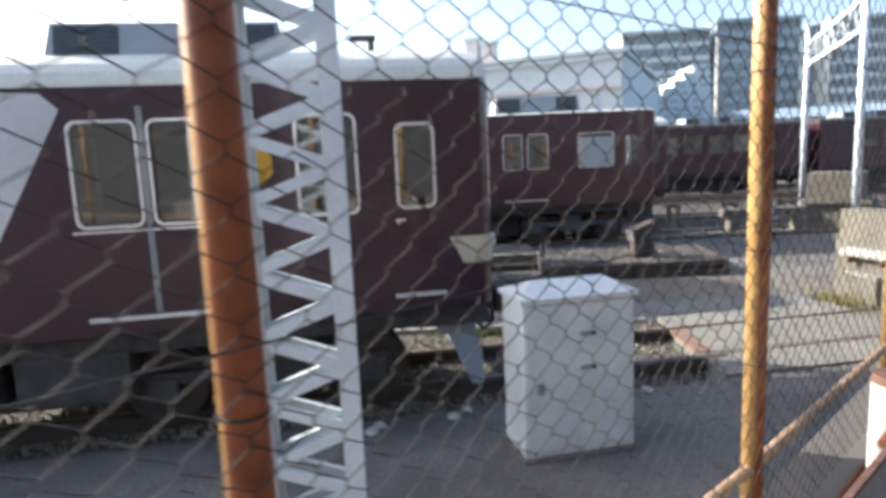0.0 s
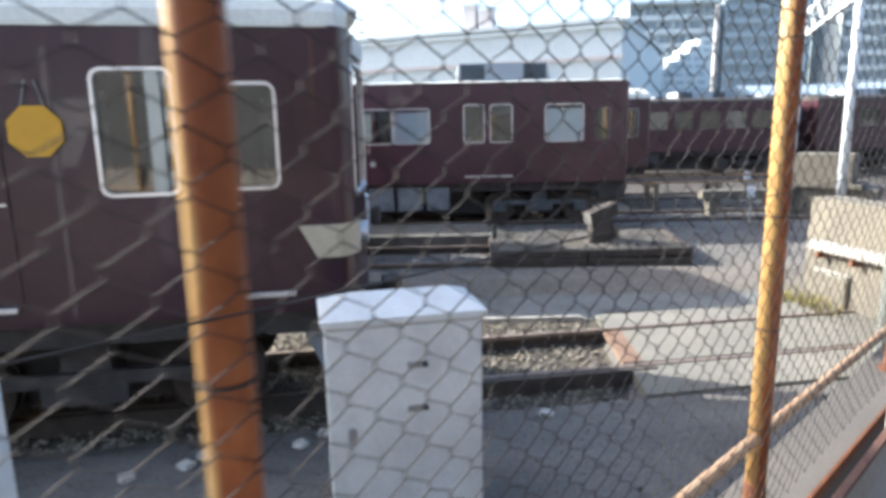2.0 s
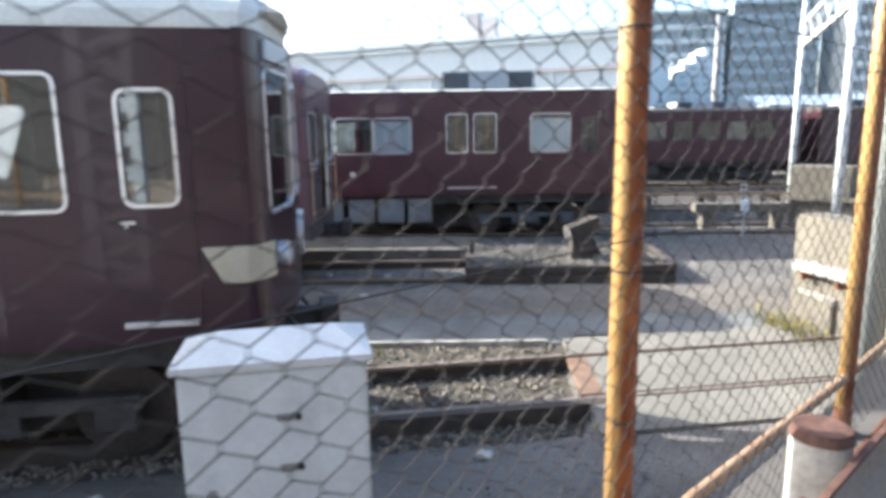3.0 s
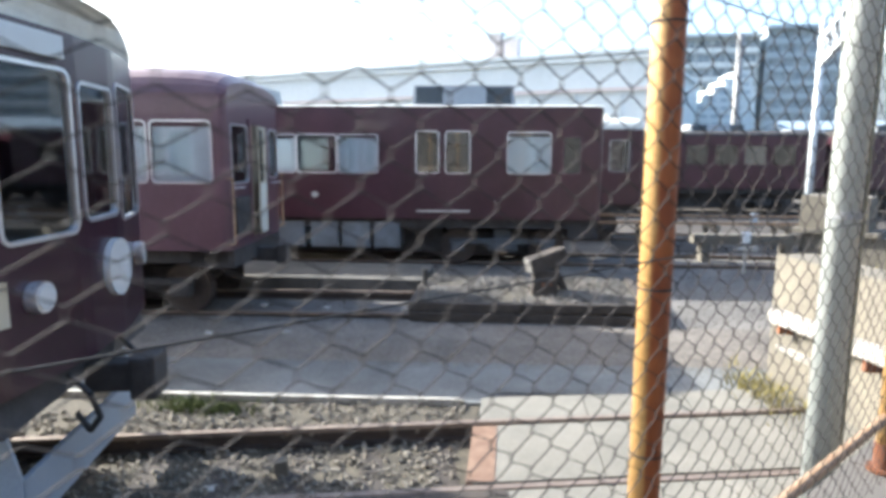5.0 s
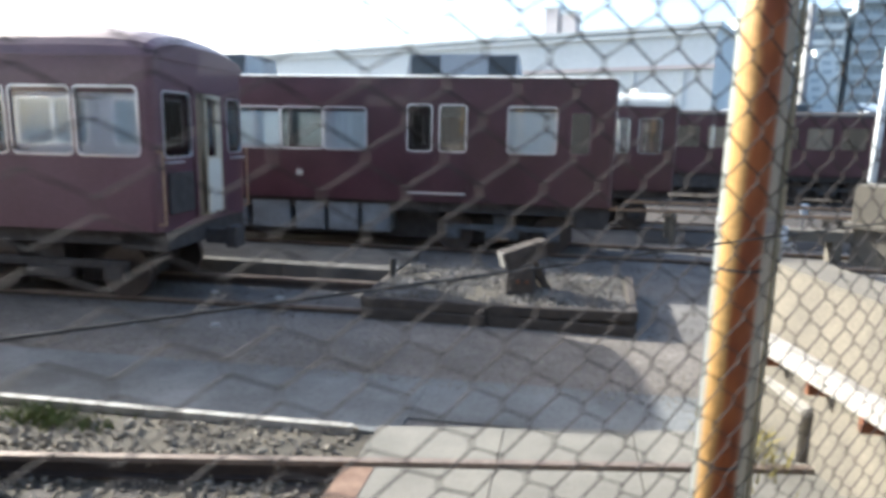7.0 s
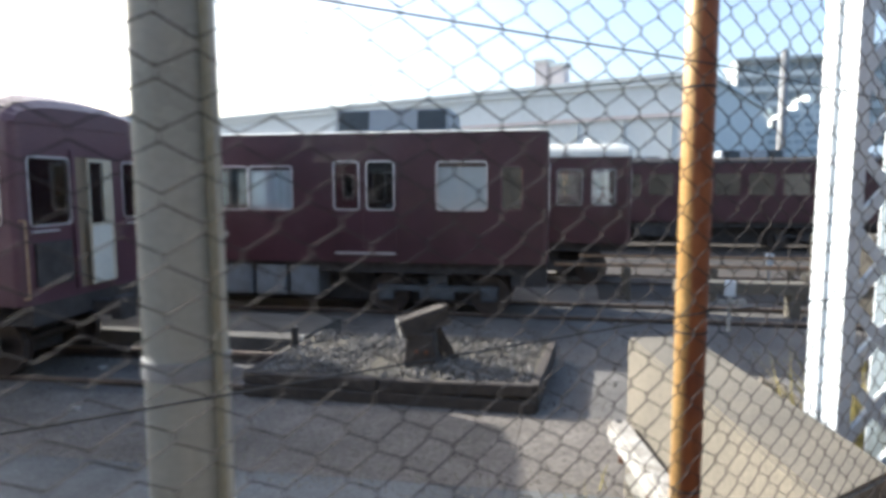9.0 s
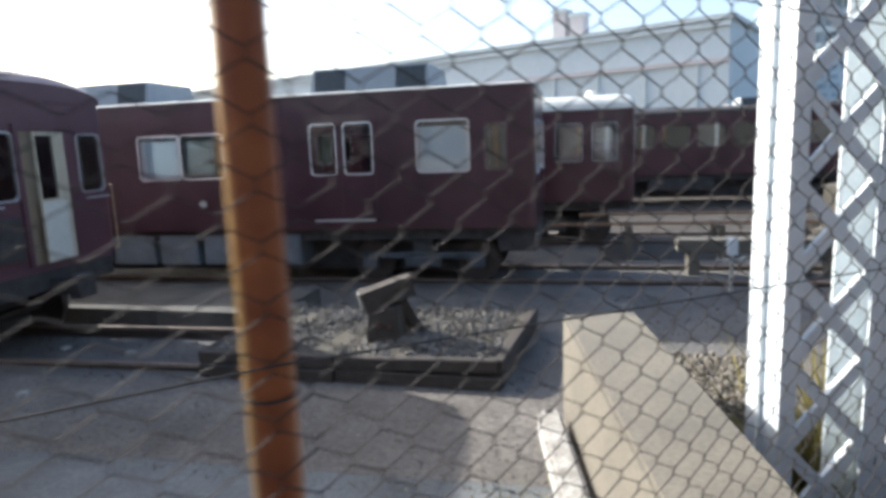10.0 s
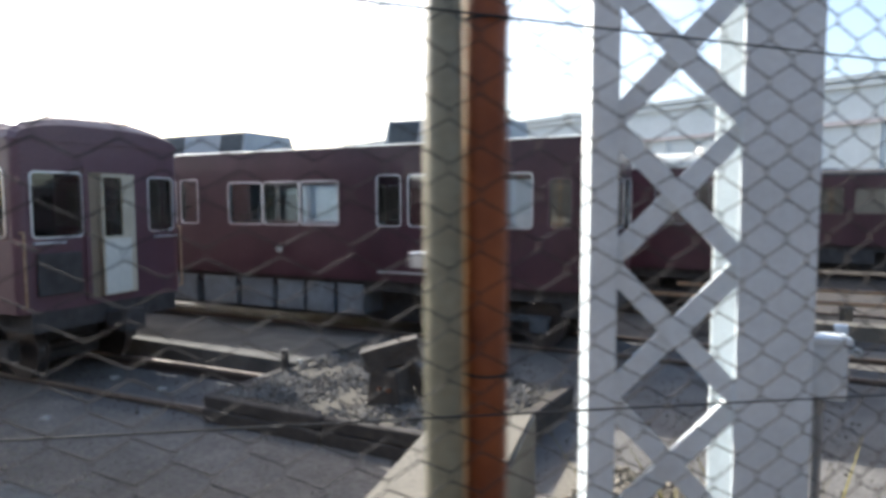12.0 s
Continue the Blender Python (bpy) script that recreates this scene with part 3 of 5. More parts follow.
part("end_beam", b, "dark", car1)
for yy in (-0.5, 0.45):
    b = B()
    pts = [Vector((0.02, yy, 0.85)), Vector((0.16, yy, 0.7)), Vector((0.2, yy + 0.05, 0.5)), Vector((0.1, yy + 0.1, 0.38)), Vector((0.0, yy + 0.14, 0.5))]
    for p, q in zip(pts, pts[1:]):
        tube(b, p, q, 0.022, 8)
    part("air_hose", b, "black", car1)
b = B()
tube(b, (-1.05, -0.3, 3.45), (-1.05, -0.3, 3.74), 0.035, 10)
box(b, -1.28, -1.0, -0.34, -0.26, 3.72, 3.78, bev=0.01)
part("antenna", b, "dark", car1)
# the front is bowed: its outer thirds fall back
for ob in [q for q in bpy.data.objects if q.type == 'MESH' and (q.parent == car1 or (q.parent and q.parent.parent == car1))]:
    for v in ob.data.vertices:
        if v.co.x > -0.2 and v.co.z > 0.9:
            v.co.x -= 0.17 * max(0.0, abs(v.co.y) - 0.36) * min(1.0, (v.co.x + 0.2) / (NO + 0.2))
# yellow round sign hung on the side
sign = thing("warning_sign", 0.27, 8.16, 0, 12.7, "round yellow warning sign hung on the maroon car side", "sign")
b = B()
slab(b, (-2.31, h1 - 0.015, 2.43), X, Z, -Y, [(0.2 * math.cos(radians(22.5 + 45 * i)), 0.2 * math.sin(radians(22.5 + 45 * i))) for i in range(8)], 0.0, 0.012)
part("plate", b, "yellow", sign)
for sgn in (-1, 1):
    b = B()
    tube(b, (-2.31 + sgn * 0.08, h1 - 0.02, 2.6), (-2.31 + sgn * 0.03, h1 - 0.02, 2.80), 0.006, 6)
    part("hook", b, "grey_steel", sign)

# second car, end on, with an open end door
n2 = [(-1.13, -0.24, 1.95, 2.84, 0.92, G2), (-2.10, -1.22, 1.95, 2.84, 0.92, G2), (-3.08, -2.20, 1.95, 2.84, 0.92, G2)]
n2 += [(-s - 0.53, -s, 1.95, 2.84, 0, G1) for s in (3.75, 4.4)] + [(-s - 0.88, -s, 1.95, 2.84, 0.9, G2) for s in (5.5, 6.47, 7.44)]
f2 = [(-1.14, -0.42, 1.93, 2.80, 0, G1), (0.74, 1.2, 1.95, 2.78, 0, G1)]
car2 = car_body("train_car", -0.82, 14.22, 4.0, "pale maroon railway car with its white end door open", 10.0, 2.70, 0.90, 3.24, 3.74, "maroon_old", "maroon_old", n2, n2, f2, dome=1)
for x in (-2.0, -8.0):
    bogie(car2, x)
for sgn in (-1, 1):
    b = B()
    tube(b, (0.06, sgn * 1.30, 1.0), (0.06, sgn * 1.30, 2.0), 0.018, 8)
    for zz in (1.0, 2.0):
        tube(b, (0.06, sgn * 1.30, zz), (-0.03, sgn * 1.30, zz), 0.014, 8)
    part("grab_rail", b, "pipe_tan", car2)
b = B()
holed(b, (0.004, 0, 0), Y, Z, X, -0.40, 0.42, 1.0, 2.92, [(-0.33, 0.35, 1.0, 2.84)], 0.035)
part("door_frame", b, "maroon_old", car2)
b = B()
box(b, 0.002, 0.006, -0.32, 0.345, 1.0, 2.84)
part("doorway_panel", b, "inside", car2)
b = B()
mt = pose(0.045, 0.44, 0, 0, 0, 97)
holed(b, (0, 0, 0), X, Z, Y, -0.62, 0.0, 1.02, 2.82, [(-0.59, -0.24, 1.90, 2.77)], 0.03)
bmesh.ops.transform(b, matrix=mt, verts=b.verts)
od = part("end_door", b, "cream_plate", car2, "pale tan open end door with a white lower half")
b = B()
box(b, -0.60, -0.10, -0.006, -0.001, 1.04, 1.86, bev=0.002)
box(b, -0.60, -0.10, 0.031, 0.036, 1.04, 1.86, bev=0.002)
bmesh.ops.transform(b, matrix=mt, verts=b.verts)
part("lower_panel", b, "cream", od, "white lower panel")
b = B()
slab(b, (0, 0.015, 0), X, Z, Y, [(-0.59, 1.90), (-0.24, 1.90), (-0.24, 2.77), (-0.59, 2.77)], -0.003, 0.003)
bmesh.ops.transform(b, matrix=mt, verts=b.verts)
part("pane", b, "glass_clear", od)
b = B()
box(b, 0.0, 0.05, -1.12, -0.48, 1.12, 1.70, bev=0.01)
part("end_panel", b, "dark", car2)
b = B()
box(b, -0.02, 0.45, -0.10, 0.10, 0.55, 0.78, bev=0.02)
box(b, 0.34, 0.52, -0.17, 0.17, 0.50, 0.84, bev=0.03)
part("coupler", b, "dark", car2)
b = B()
box(b, -0.7, 0.0, -1.2, 1.2, 0.62, 0.90)
part("end_beam", b, "dark", car2)
for yy, zz in ((-1.05, 1.86), (0.9, 1.86)):
    b = B()
    box(b, 0.0, 0.05, yy - 0.1, yy + 0.35, zz - 0.03, zz, bev=0.005)
    part("window_ledge", b, "silver", car2)


# third car, broadside, and its neighbours behind
n3 = [(-2.12, -1.18, 1.955, 2.85, 0.9, G2), (-4.19, -3.70, 1.955, 2.87, 0, G1), (-3.52, -2.99, 1.955, 2.87, 0.25, G1), (-0.88, -0.50, 1.955, 2.76, 0, G1, "maroon_old")]
n3 += [(-5.98 - 0.95 * i, -5.09 - 0.95 * i, 1.955, 2.79, (0.92, 0.3, 0.9)[i], (G2, G1, G2)[i]) for i in range(3)]
n3 += [(-9.95, -9.46, 1.955, 2.87, 0, G1), (-9.29, -8.8, 1.955, 2.87, 0, G1)] + [(-11.75 - 0.95 * i, -10.86 - 0.95 * i, 1.955, 2.83, 0.9, G2) for i in range(3)]
f3 = [(-1.16, -0.46, 1.86, 2.80, 0, G1), (-0.30, 0.30, 1.92, 2.80, 0, G1), (0.46, 1.16, 1.86, 2.80, 0, G1)]
car3 = car_body("train_car", 5.50, 19.70, 2.6, "dark maroon railway car with silver windows, broadside across the yard", 18.0, 2.75, 0.90, 3.41, 3.505, "maroon", "cream", n3, n3, f3, gut="maroon")
roof_unit(car3, -4.35, -1.95, 1.7, 3.49, 3.95)
roof_unit(car3, -10.6, -7.9, 1.7, 3.49, 3.95)
for x in (-2.2, -14.6):
    bogie(car3, x, "bogie")
underfloor(car3, [(-5.2, -4.6), (-5.95, -5.3), (-6.7, -6.05), (-7.7, -6.85), (-8.8, -7.85), (-10.2, -9.0), (-11.9, -10.5)], 0.20, 0.80, 2.75)
h3 = -1.375
for x0, x1 in ((-4.26, -3.61), (-3.60, -2.93)):
    b = B()
    wx = (-4.19, -3.70) if x0 < -4 else (-3.52, -2.99)
    holed(b, (0, h3 - 0.012, 0), X, Z, Y, x0, x1, 1.12, 3.0, [(wx[0] - 0.002, wx[1] + 0.002, 1.953, 2.872)], 0.011)
    part("door_leaf", b, "maroon", car3)
b = B()
box(b, -4.19, -2.97, h3 - 0.045, h3 + 0.01, 1.06, 1.10)
part("step_plate", b, "silver", car3)
b = B()
tube(b, (-6.55, h3 - 0.03, 1.44), (-6.55, h3 + 0.01, 1.44), 0.075, 16)
part("marker_disc", b, "white_paint", car3)
b = B()
holed(b, (0, h3 - 0.008, 0), X, Z, Y, -0.96, -0.42, 1.12, 2.90, [(-0.881, -0.499, 1.949, 2.761)], 0.007)
part("crew_door", b, "maroon", car3)
b = B()
box(b, -0.7, -0.02, -1.2, 1.2, 0.45, 0.90)
part("end_beam", b, "dark", car3)

n4 = [(-0.98, -0.42, 1.9, 2.78, 0, G2), (-1.86, -1.24, 1.9, 2.78, 0, G2)] + [(-3.4 - 0.95 * i, -2.5 - 0.95 * i, 1.9, 2.78, 0.8, G2) for i in range(4)]
car4 = car_body("train_car", 7.35, 24.4, 2.0, "dark maroon railway car with a cream roof behind another car", 12.0, 2.75, 0.90, 3.12, 3.50, "maroon", "cream", n4, n4, f3, trim="grey_steel")
for x in (-2.0, -10.0):
    bogie(car4, x)
b = B()
tube(b, (-0.9, -0.2, 3.4), (-0.9, -0.2, 3.62), 0.3, 16, 0.22)
part("roof_vent", b, "cream", car4)


def far_car(x, y, rz, L, nw):
    wins = [(-1.3 - 1.25 * i - 0.95, -1.3 - 1.25 * i, 1.95, 2.8, (0.95, 0.95, 0.9, 0.6)[i % 4], (G1, G2, G1)[i % 3]) for i in range(nw)]
    c = car_body("train_car", x, y, rz, "distant dark maroon railway car in a long row", L, 2.75, 0.90, 3.2, 3.45, "maroon", "dark", wins, wins, f3[:1] + f3[2:], group="distant row of railway cars", trim="maroon", cloth="tan_blind")
    for k in (-0.25, -0.6, -0.85):
        roof_unit(c, L * k - 1.2, L * k + 1.2, 1.6, 3.4, 3.72)
    for q in (-2.4, -L + 2.4):
        bogie(c, q)
    underfloor(c, [(-L / 2 - 3, -L / 2 - 1.2), (-L / 2, -L / 2 + 2.4)], 0.3, 0.8, 2.75, "dark")
    return c


far_car(17.2, 34.6, 2.0, 18.0, 12)
far_car(36.0, 35.3, 2.0, 18.0, 12)
far_car(24.0, 40.5, 2.0, 18.0, 12)


# ---- ground ----
def ground_z(x, y):
    d = y - 0.22 * x
    k = min(1.0, max(0.0, (d - 5.0) / 2.4))
    z = 0.06 - 0.34 * k * k * (3 - 2 * k)
    # the track lies in a shallow hollow that ends at the crossing
    e = y - 0.209 * x
    a = min(1.0, max(0.0, (e - 6.7) / 0.6)) * min(1.0, max(0.0, (9.7 - e) / 0.4)) * min(1.0, max(0.0, (3.3 - x) / 0.2))
    return z - 0.13 * a


b = B()
xs = [-400, -120, -60, -30, -20] + [-14 + i for i in range(0, 11)] + [-3 + 0.5 * i for i in range(0, 12)] + [3.1, 3.3] + [4 + i for i in range(0, 25)] + [40, 60, 120, 400]
ys = [-300, -100, -40, -20, -10] + [-6 + 0.75 * i for i in range(0, 14)] + [4.5 + 0.3 * i for i in range(0, 27)] + [12.75 + 0.75 * i for i in range(0, 10)] + [30, 40, 60, 120, 300, 700]
gv = [[b.verts.new((x, y, ground_z(x, y) + 0.012 * noise.noise(Vector((x * 0.6, y * 0.6, 0))))) for y in ys] for x in xs]
for i in range(len(xs) - 1):
    for j in range(len(ys) - 1):
        b.faces.new((gv[i][j], gv[i + 1][j], gv[i + 1][j + 1], gv[i][j + 1]))
tagged(mesh_ob("ground", b, "asphalt", smooth=True), "grey asphalt rail yard ground with worn patches", "ground", kind="structure")


# brown-black slab: shade under the distant cars is put into its colour
b = B()
quad_slab(b, [(6.6, 21.6), (60.0, 23.5), (60.0, 43.5), (6.6, 41.5)], -0.5, -0.262)
tagged(mesh_ob("track_bed", b, "far_bed"), "brown-black ballast bed with the shade under distant cars in its colour", "ballast", kind="structure")


# ---- track of the first car ----
def rail_line(p, q, name="rail", h=0.165, top=-0.19):
    t = thing("rail", 0, 0, 0, 0, "rusty steel rail on the yard track", "rail", "yard rails", kind="structure")
    p, q = Vector((*p, 0)), Vector((*q, 0))
    for nm, w, z0, z1 in (("rail_head", 0.068, top - 0.045, top), ("rail_web", 0.018, top - h + 0.02, top - 0.045), ("rail_foot", 0.13, top - h, top - h + 0.02)):
        bb = B()
        bar(bb, p + Z * ((z0 + z1) / 2), q + Z * ((z0 + z1) / 2), w, z1 - z0)
        part(nm, bb, "rail_top" if nm == "rail_head" else "rail", t)
    return t


def track_y(x, near):
    return (7.64 + 0.2095 * x) if near else (8.905 + 0.2085 * x)


rail_line((-14, track_y(-14, 1)), (12, track_y(12, 1)))
rail_line((-14, track_y(-14, 0)), (12, track_y(12, 0)))
rail_line((-14, 13.55 - 0.92), (2.0, 13.70))
rail_line((-14, 14.96 - 0.92), (2.0, 15.02), top=-0.12)
for yy in (18.98, 20.42, 23.7, 25.1):
    rail_line((-30, yy - 1.2), (40, yy + 1.2))
for i in range(22):
    x = 2.95 - 0.62 * i
    b = B()
    box(b, -0.11, 0.11, -1.2, 1.2, -0.12, 0.0, bev=0.012)
    s = mesh_ob("sleeper", b, "timber")
    s.matrix_basis = pose(x, (track_y(x, 1) + track_y(x, 0)) / 2, -0.366, 0, 0, 11.8)
    tagged(s, "dark weathered timber sleeper under the rails", "sleeper", "timber sleepers")


def stones(name, n, place, size, material, label, seed):
    rg = random.Random(seed)
    vs, fs = [], []
    for _ in range(n):
        x, y, z = place(rg)
        s = size * rg.uniform(0.5, 1.4)
        base = len(vs)
        rot = Euler((rg.uniform(0, 6), rg.uniform(0, 6), rg.uniform(0, 6))).to_matrix()
        for p in ((1, 0, 0), (-1, 0, 0), (0, 1, 0), (0, -1, 0), (0, 0, 1), (0, 0, -1)):
            k = rg.uniform(0.6, 1.1)
            vs.append(tuple(rot @ (Vector(p) * s * k) + Vector((x, y, z))))
        for f in ((0, 2, 4), (2, 1, 4), (1, 3, 4), (3, 0, 4), (2, 0, 5), (1, 2, 5), (3, 1, 5), (0, 3, 5)):
            fs.append(tuple(base + i for i in f))
    me = bpy.data.meshes.new(name)
    me.from_pydata(vs, [], fs)
    me.materials.append(M[material])
    return tagged(new(name, me), label, "gravel", kind="stuff")


def bed(rg):
    x = rg.uniform(-9, 3.05)
    y = rg.uniform(track_y(x, 1) - 0.5, track_y(x, 0) + 0.75)
    return x, min(y, 10.02 + 0.05 * x), (-0.255 if y > track_y(x, 0) else -0.365) + rg.uniform(-0.015, 0.015)


b = B()
quad_slab(b, [(-12, track_y(-12, 1) - 0.5), (3.2, track_y(3.2, 1) - 0.4), (3.2, track_y(3.2, 0)), (-12, track_y(-12, 0))], -0.5, -0.372)
quad_slab(b, [(-12, track_y(-12, 0) + 0.004), (3.2, track_y(3.2, 0) + 0.004), (3.2, track_y(3.2, 0) + 0.55), (-12, 9.2)], -0.5, -0.262)
tagged(mesh_ob("ballast_bed", b, "ballast"), "sandy brown ballast bed under the track", "ballast", kind="structure")
stones("ballast", 8500, bed, 0.031, "stone", "brown-grey ballast stones between the rails", 3)


# ---- level crossing pad, kerb, end mound and low platform ----
pad = thing("crossing_pad", 0, 0, 0, 0, "sandy concrete level crossing panels between the rails", "crossing", kind="structure")
for f0, f1 in ((3.22, 4.3), (4.31, 5.4), (5.41, 6.9)):
    for lo, hi in (((1, -0.75), (1, -0.05)), ((1, 0.09), (0, -0.10)), ((0, 0.05), (0, 0.62))):
        pts = [(x, track_y(x, k) + d) for x, (k, d) in ((f0, lo), (f1, lo), (f1, hi), (f0, hi))]
        part("panel", quad_slab(B(), pts, -0.50, -0.20), "concrete", pad)
b = B()
quad_slab(b, [(3.17, track_y(3.17, 1) + 0.10), (3.40, track_y(3.40, 1) + 0.10), (3.40, track_y(3.40, 0) - 0.11), (3.17, track_y(3.17, 0) - 0.11)], -0.24, -0.194)
part("end_plate", b, "rust_plate", pad, "rusty steel end plate")
# dark bar in place of the shaded strip along the near rail
b = B()
bar(b, (3.5, track_y(3.5, 1) - 0.10, -0.29), (-6.0, track_y(-6.0, 1) - 0.10, -0.29), 0.10, 0.20)
part("edge_timber", b, "timber", pad)

kerb = thing("kerb", 0, 0, 0, 0, "low concrete kerb with chipped white paint", "kerb", kind="structure")
for i in range(8):
    x0, x1 = 3.0 - 0.98 * i, 3.0 - 0.98 * (i + 1) + 0.012
    b = B()
    bar(b, (x0, 9.965 + 0.055 * x0, -0.272), (x1, 9.965 + 0.055 * x1, -0.272), 0.075, 0.16)
    part("kerb_stone", b, "worn_white", kerb)
paved = thing("paving", 0, 0, 0, 0, "smooth blue-grey paved walkway across the yard", "paving", kind="structure")
k = 0
for i in range(6):
    x0, x1 = -5.2 + 2.15 * i, -5.2 + 2.15 * (i + 1) - 0.006
    for y0, y1 in ((10.03 if i < 4 else 10.35, 11.35), (11.353, 12.4), (12.403, 13.2)):
        pts = [(x0, y0 + 0.055 * x0), (x1, y0 + 0.055 * x1), (x1, y1 + 0.055 * x1), (x0, y1 + 0.055 * x0)]
        part("slab", quad_slab(B(), pts, -0.45, -0.262), "paving" if y1 < 11.5 else "paving_old", paved)

rg2 = random.Random(31)
mound = thing("buffer_mound", 0, 0, 0, 0, "raised gravel bed edged with dark timber at the track end", "gravel bed", kind="structure")
b = B()
quad_slab(b, [(1.98, 13.62), (5.62, 13.72), (5.72, 16.0), (1.98, 15.9)], -0.3, 0.02)
part("gravel_core", b, "ballast", mound)
for p, q in (((1.95, 13.58), (3.7, 13.63)), ((3.72, 13.63), (5.66, 13.69)), ((5.66, 13.69), (5.76, 16.0)), ((1.95, 13.58), (1.95, 15.0))):
    for z in (-0.19, -0.03):
        b = B()
        bar(b, (p[0] + rg2.uniform(-0.02, 0.02), p[1] + rg2.uniform(-0.03, 0.03), z + rg2.uniform(-0.02, 0.02)), (q[0] + rg2.uniform(-0.02, 0.02), q[1] + rg2.uniform(-0.03, 0.03), z + rg2.uniform(-0.02, 0.02)), 0.12, 0.15)
        bmesh.ops.bevel(b, geom=list(b.edges), offset=0.014, segments=1, affect='EDGES')
        part("edge_timber", b, "timber", mound)
stones("mound_gravel", 3500, lambda rg: (lambda x, y: (x, y, 0.02 + 0.05 * noise.noise(Vector((x * 1.3, y * 1.3, 3))) + rg.uniform(-0.01, 0.03)))(rg.uniform(2.05, 5.6), rg.uniform(13.7, 15.9)), 0.035, "mound_stone", "pale crushed stone on the end mound", 5)

plat = thing("low_platform", 0, 0, 0, 0, "low grey concrete platform between two tracks", "platform", kind="structure")
for i in range(6):
    x1 = 1.92 - 2.0 * i
    b = B()
    box(b, x1 - 1.99, x1, 15.25, 17.0, -0.3, 0.04, bev=0.01)
    part("platform_block", b, "plat_conc", plat)
b = B()
box(b, 1.925, 1.965, 15.22, 15.30, -0.28, 0.10)
part("end_post", b, "white_paint", plat)

buf = thing("buffer_stop", 4.05, 14.25, 0, 3, "squat dark timber buffer stop on the gravel mound", "buffer stop")
b = B()
bar(b, (-0.20, 0.02, 0.54), (0.36, 0.30, 0.70), 0.26, 0.25)
bmesh.ops.subdivide_edges(b, edges=list(b.edges), cuts=3, use_grid_fill=True)
for v in b.verts:
    v.co += Vector((noise.noise(v.co * 7), noise.noise(v.co * 7 + X), noise.noise(v.co * 7 + Y))) * 0.03
head = part("head_beam", b, "timber", buf)
# paler plate: sunlight on the beam's end is put into its colour
b = B()
bar(b, (-0.235, 0.0025, 0.53), (-0.208, 0.016, 0.538), 0.22, 0.24)
bmesh.ops.bevel(b, geom=list(b.edges), offset=0.008, segments=2, affect='EDGES')
part("end_face", b, "grey_timber", head, "pale end face with sunlight put into its colour")
b = B()
box(b, -0.12, 0.24, -0.02, 0.32, -0.02, 0.47, bev=0.03)
for v in b.verts:
    v.co.x = 0.06 + (v.co.x - 0.06) * (1.25 - 0.5 * v.co.z)
    v.co.y = 0.14 + (v.co.y - 0.14) * (1.25 - 0.5 * v.co.z)
part("stand", b, "timber", buf)
for dx, dy in ((0.46, 0.42), (0.30, 0.66)):
    b = B()
    bar(b, (dx, dy, -0.02), (0.18, 0.30, 0.54), 0.15, 0.13)
    bmesh.ops.bevel(b, geom=list(b.edges), offset=0.02, segments=2, affect='EDGES')
    part("raking_strut", b, "timber", buf)
for dx in (0.02, 0.15):
    b = B()
    tube(b, (dx, -0.08, 0.24), (dx, 0.02, 0.24), 0.025, 8)
    part("bolt", b, "rust2", buf)

post = thing("marker_post", 2.0, 14.9, 0, 0, "short black marker post by the rail end", "post")
part("post", tube(B(), (0, 0, -0.05), (0, 0, 0.33), 0.055, 12), "black", post)

# grit and debris on the ground
stones("yard_grit", 4500, lambda rg: (lambda x, y: (x, y, ground_z(x, y) + 0.004))(rg.uniform(-6, 7), rg.uniform(3.2, 8.6)), 0.011, "ballast", "loose dark grit on the yard ground", 21)
stones("yard_grit", 4500, lambda rg: (rg.uniform(-5, 9), rg.uniform(12.2, 18.2), -0.268), 0.016, "ballast", "loose grit and gravel between the tracks", 22)
stones("yard_grit", 3200, lambda rg: (rg.uniform(-5, 7), 11.3 + abs(rg.gauss(0, 0.9)), -0.258), 0.013, "stone", "scattered pale grit on the walkway", 23)
rg = random.Random(11)
for nm, mt, lab, pts, sx in (("concrete_chunk", "white_paint", "pale broken concrete chunk on the ground", ((0.4, 8.1), (1.04, 8.38), (-0.75, 14.17), (0.4, 14.1), (1.74, 14.2), (0.2, 12.6), (-0.9, 12.4), (0.22, 6.72), (0.1, 6.42), (-0.63, 6.24), (-1.01, 5.78), (2.18, 7.09), (-0.67, 6.0)), 0.10),):
    for px, py in pts:
        b = B()
        box(b, -sx / 2, sx / 2, -0.05, 0.05, 0.0, 0.04, bev=0.012)
        for v in b.verts:
            v.co += Vector((rg.uniform(-1, 1), rg.uniform(-1, 1), rg.uniform(-0.3, 0.3))) * 0.018
        o = mesh_ob(nm, b, mt)
        o.matrix_basis = pose(px, py, ground_z(px, py) + 0.01, 0, 0, rg.uniform(-40, 40))
        tagged(o, lab, nm.replace("_", " "), nm.replace("_", " ") + "s")

b = B()
box(b, -0.06, 0.06, -0.05, 0.05, 0.0, 0.15, bev=0.012)
for v in b.verts:
    v.co += Vector((rg.uniform(-1, 1), rg.uniform(-1, 1), rg.uniform(-0.3, 0.3))) * 0.008
o = mesh_ob("concrete_stub", b, "wall_conc")
o.matrix_basis = pose(1.555, 8.68, -0.375, 3, -4, 18)
tagged(o, "small beige concrete stub standing between the rails", "concrete stub")


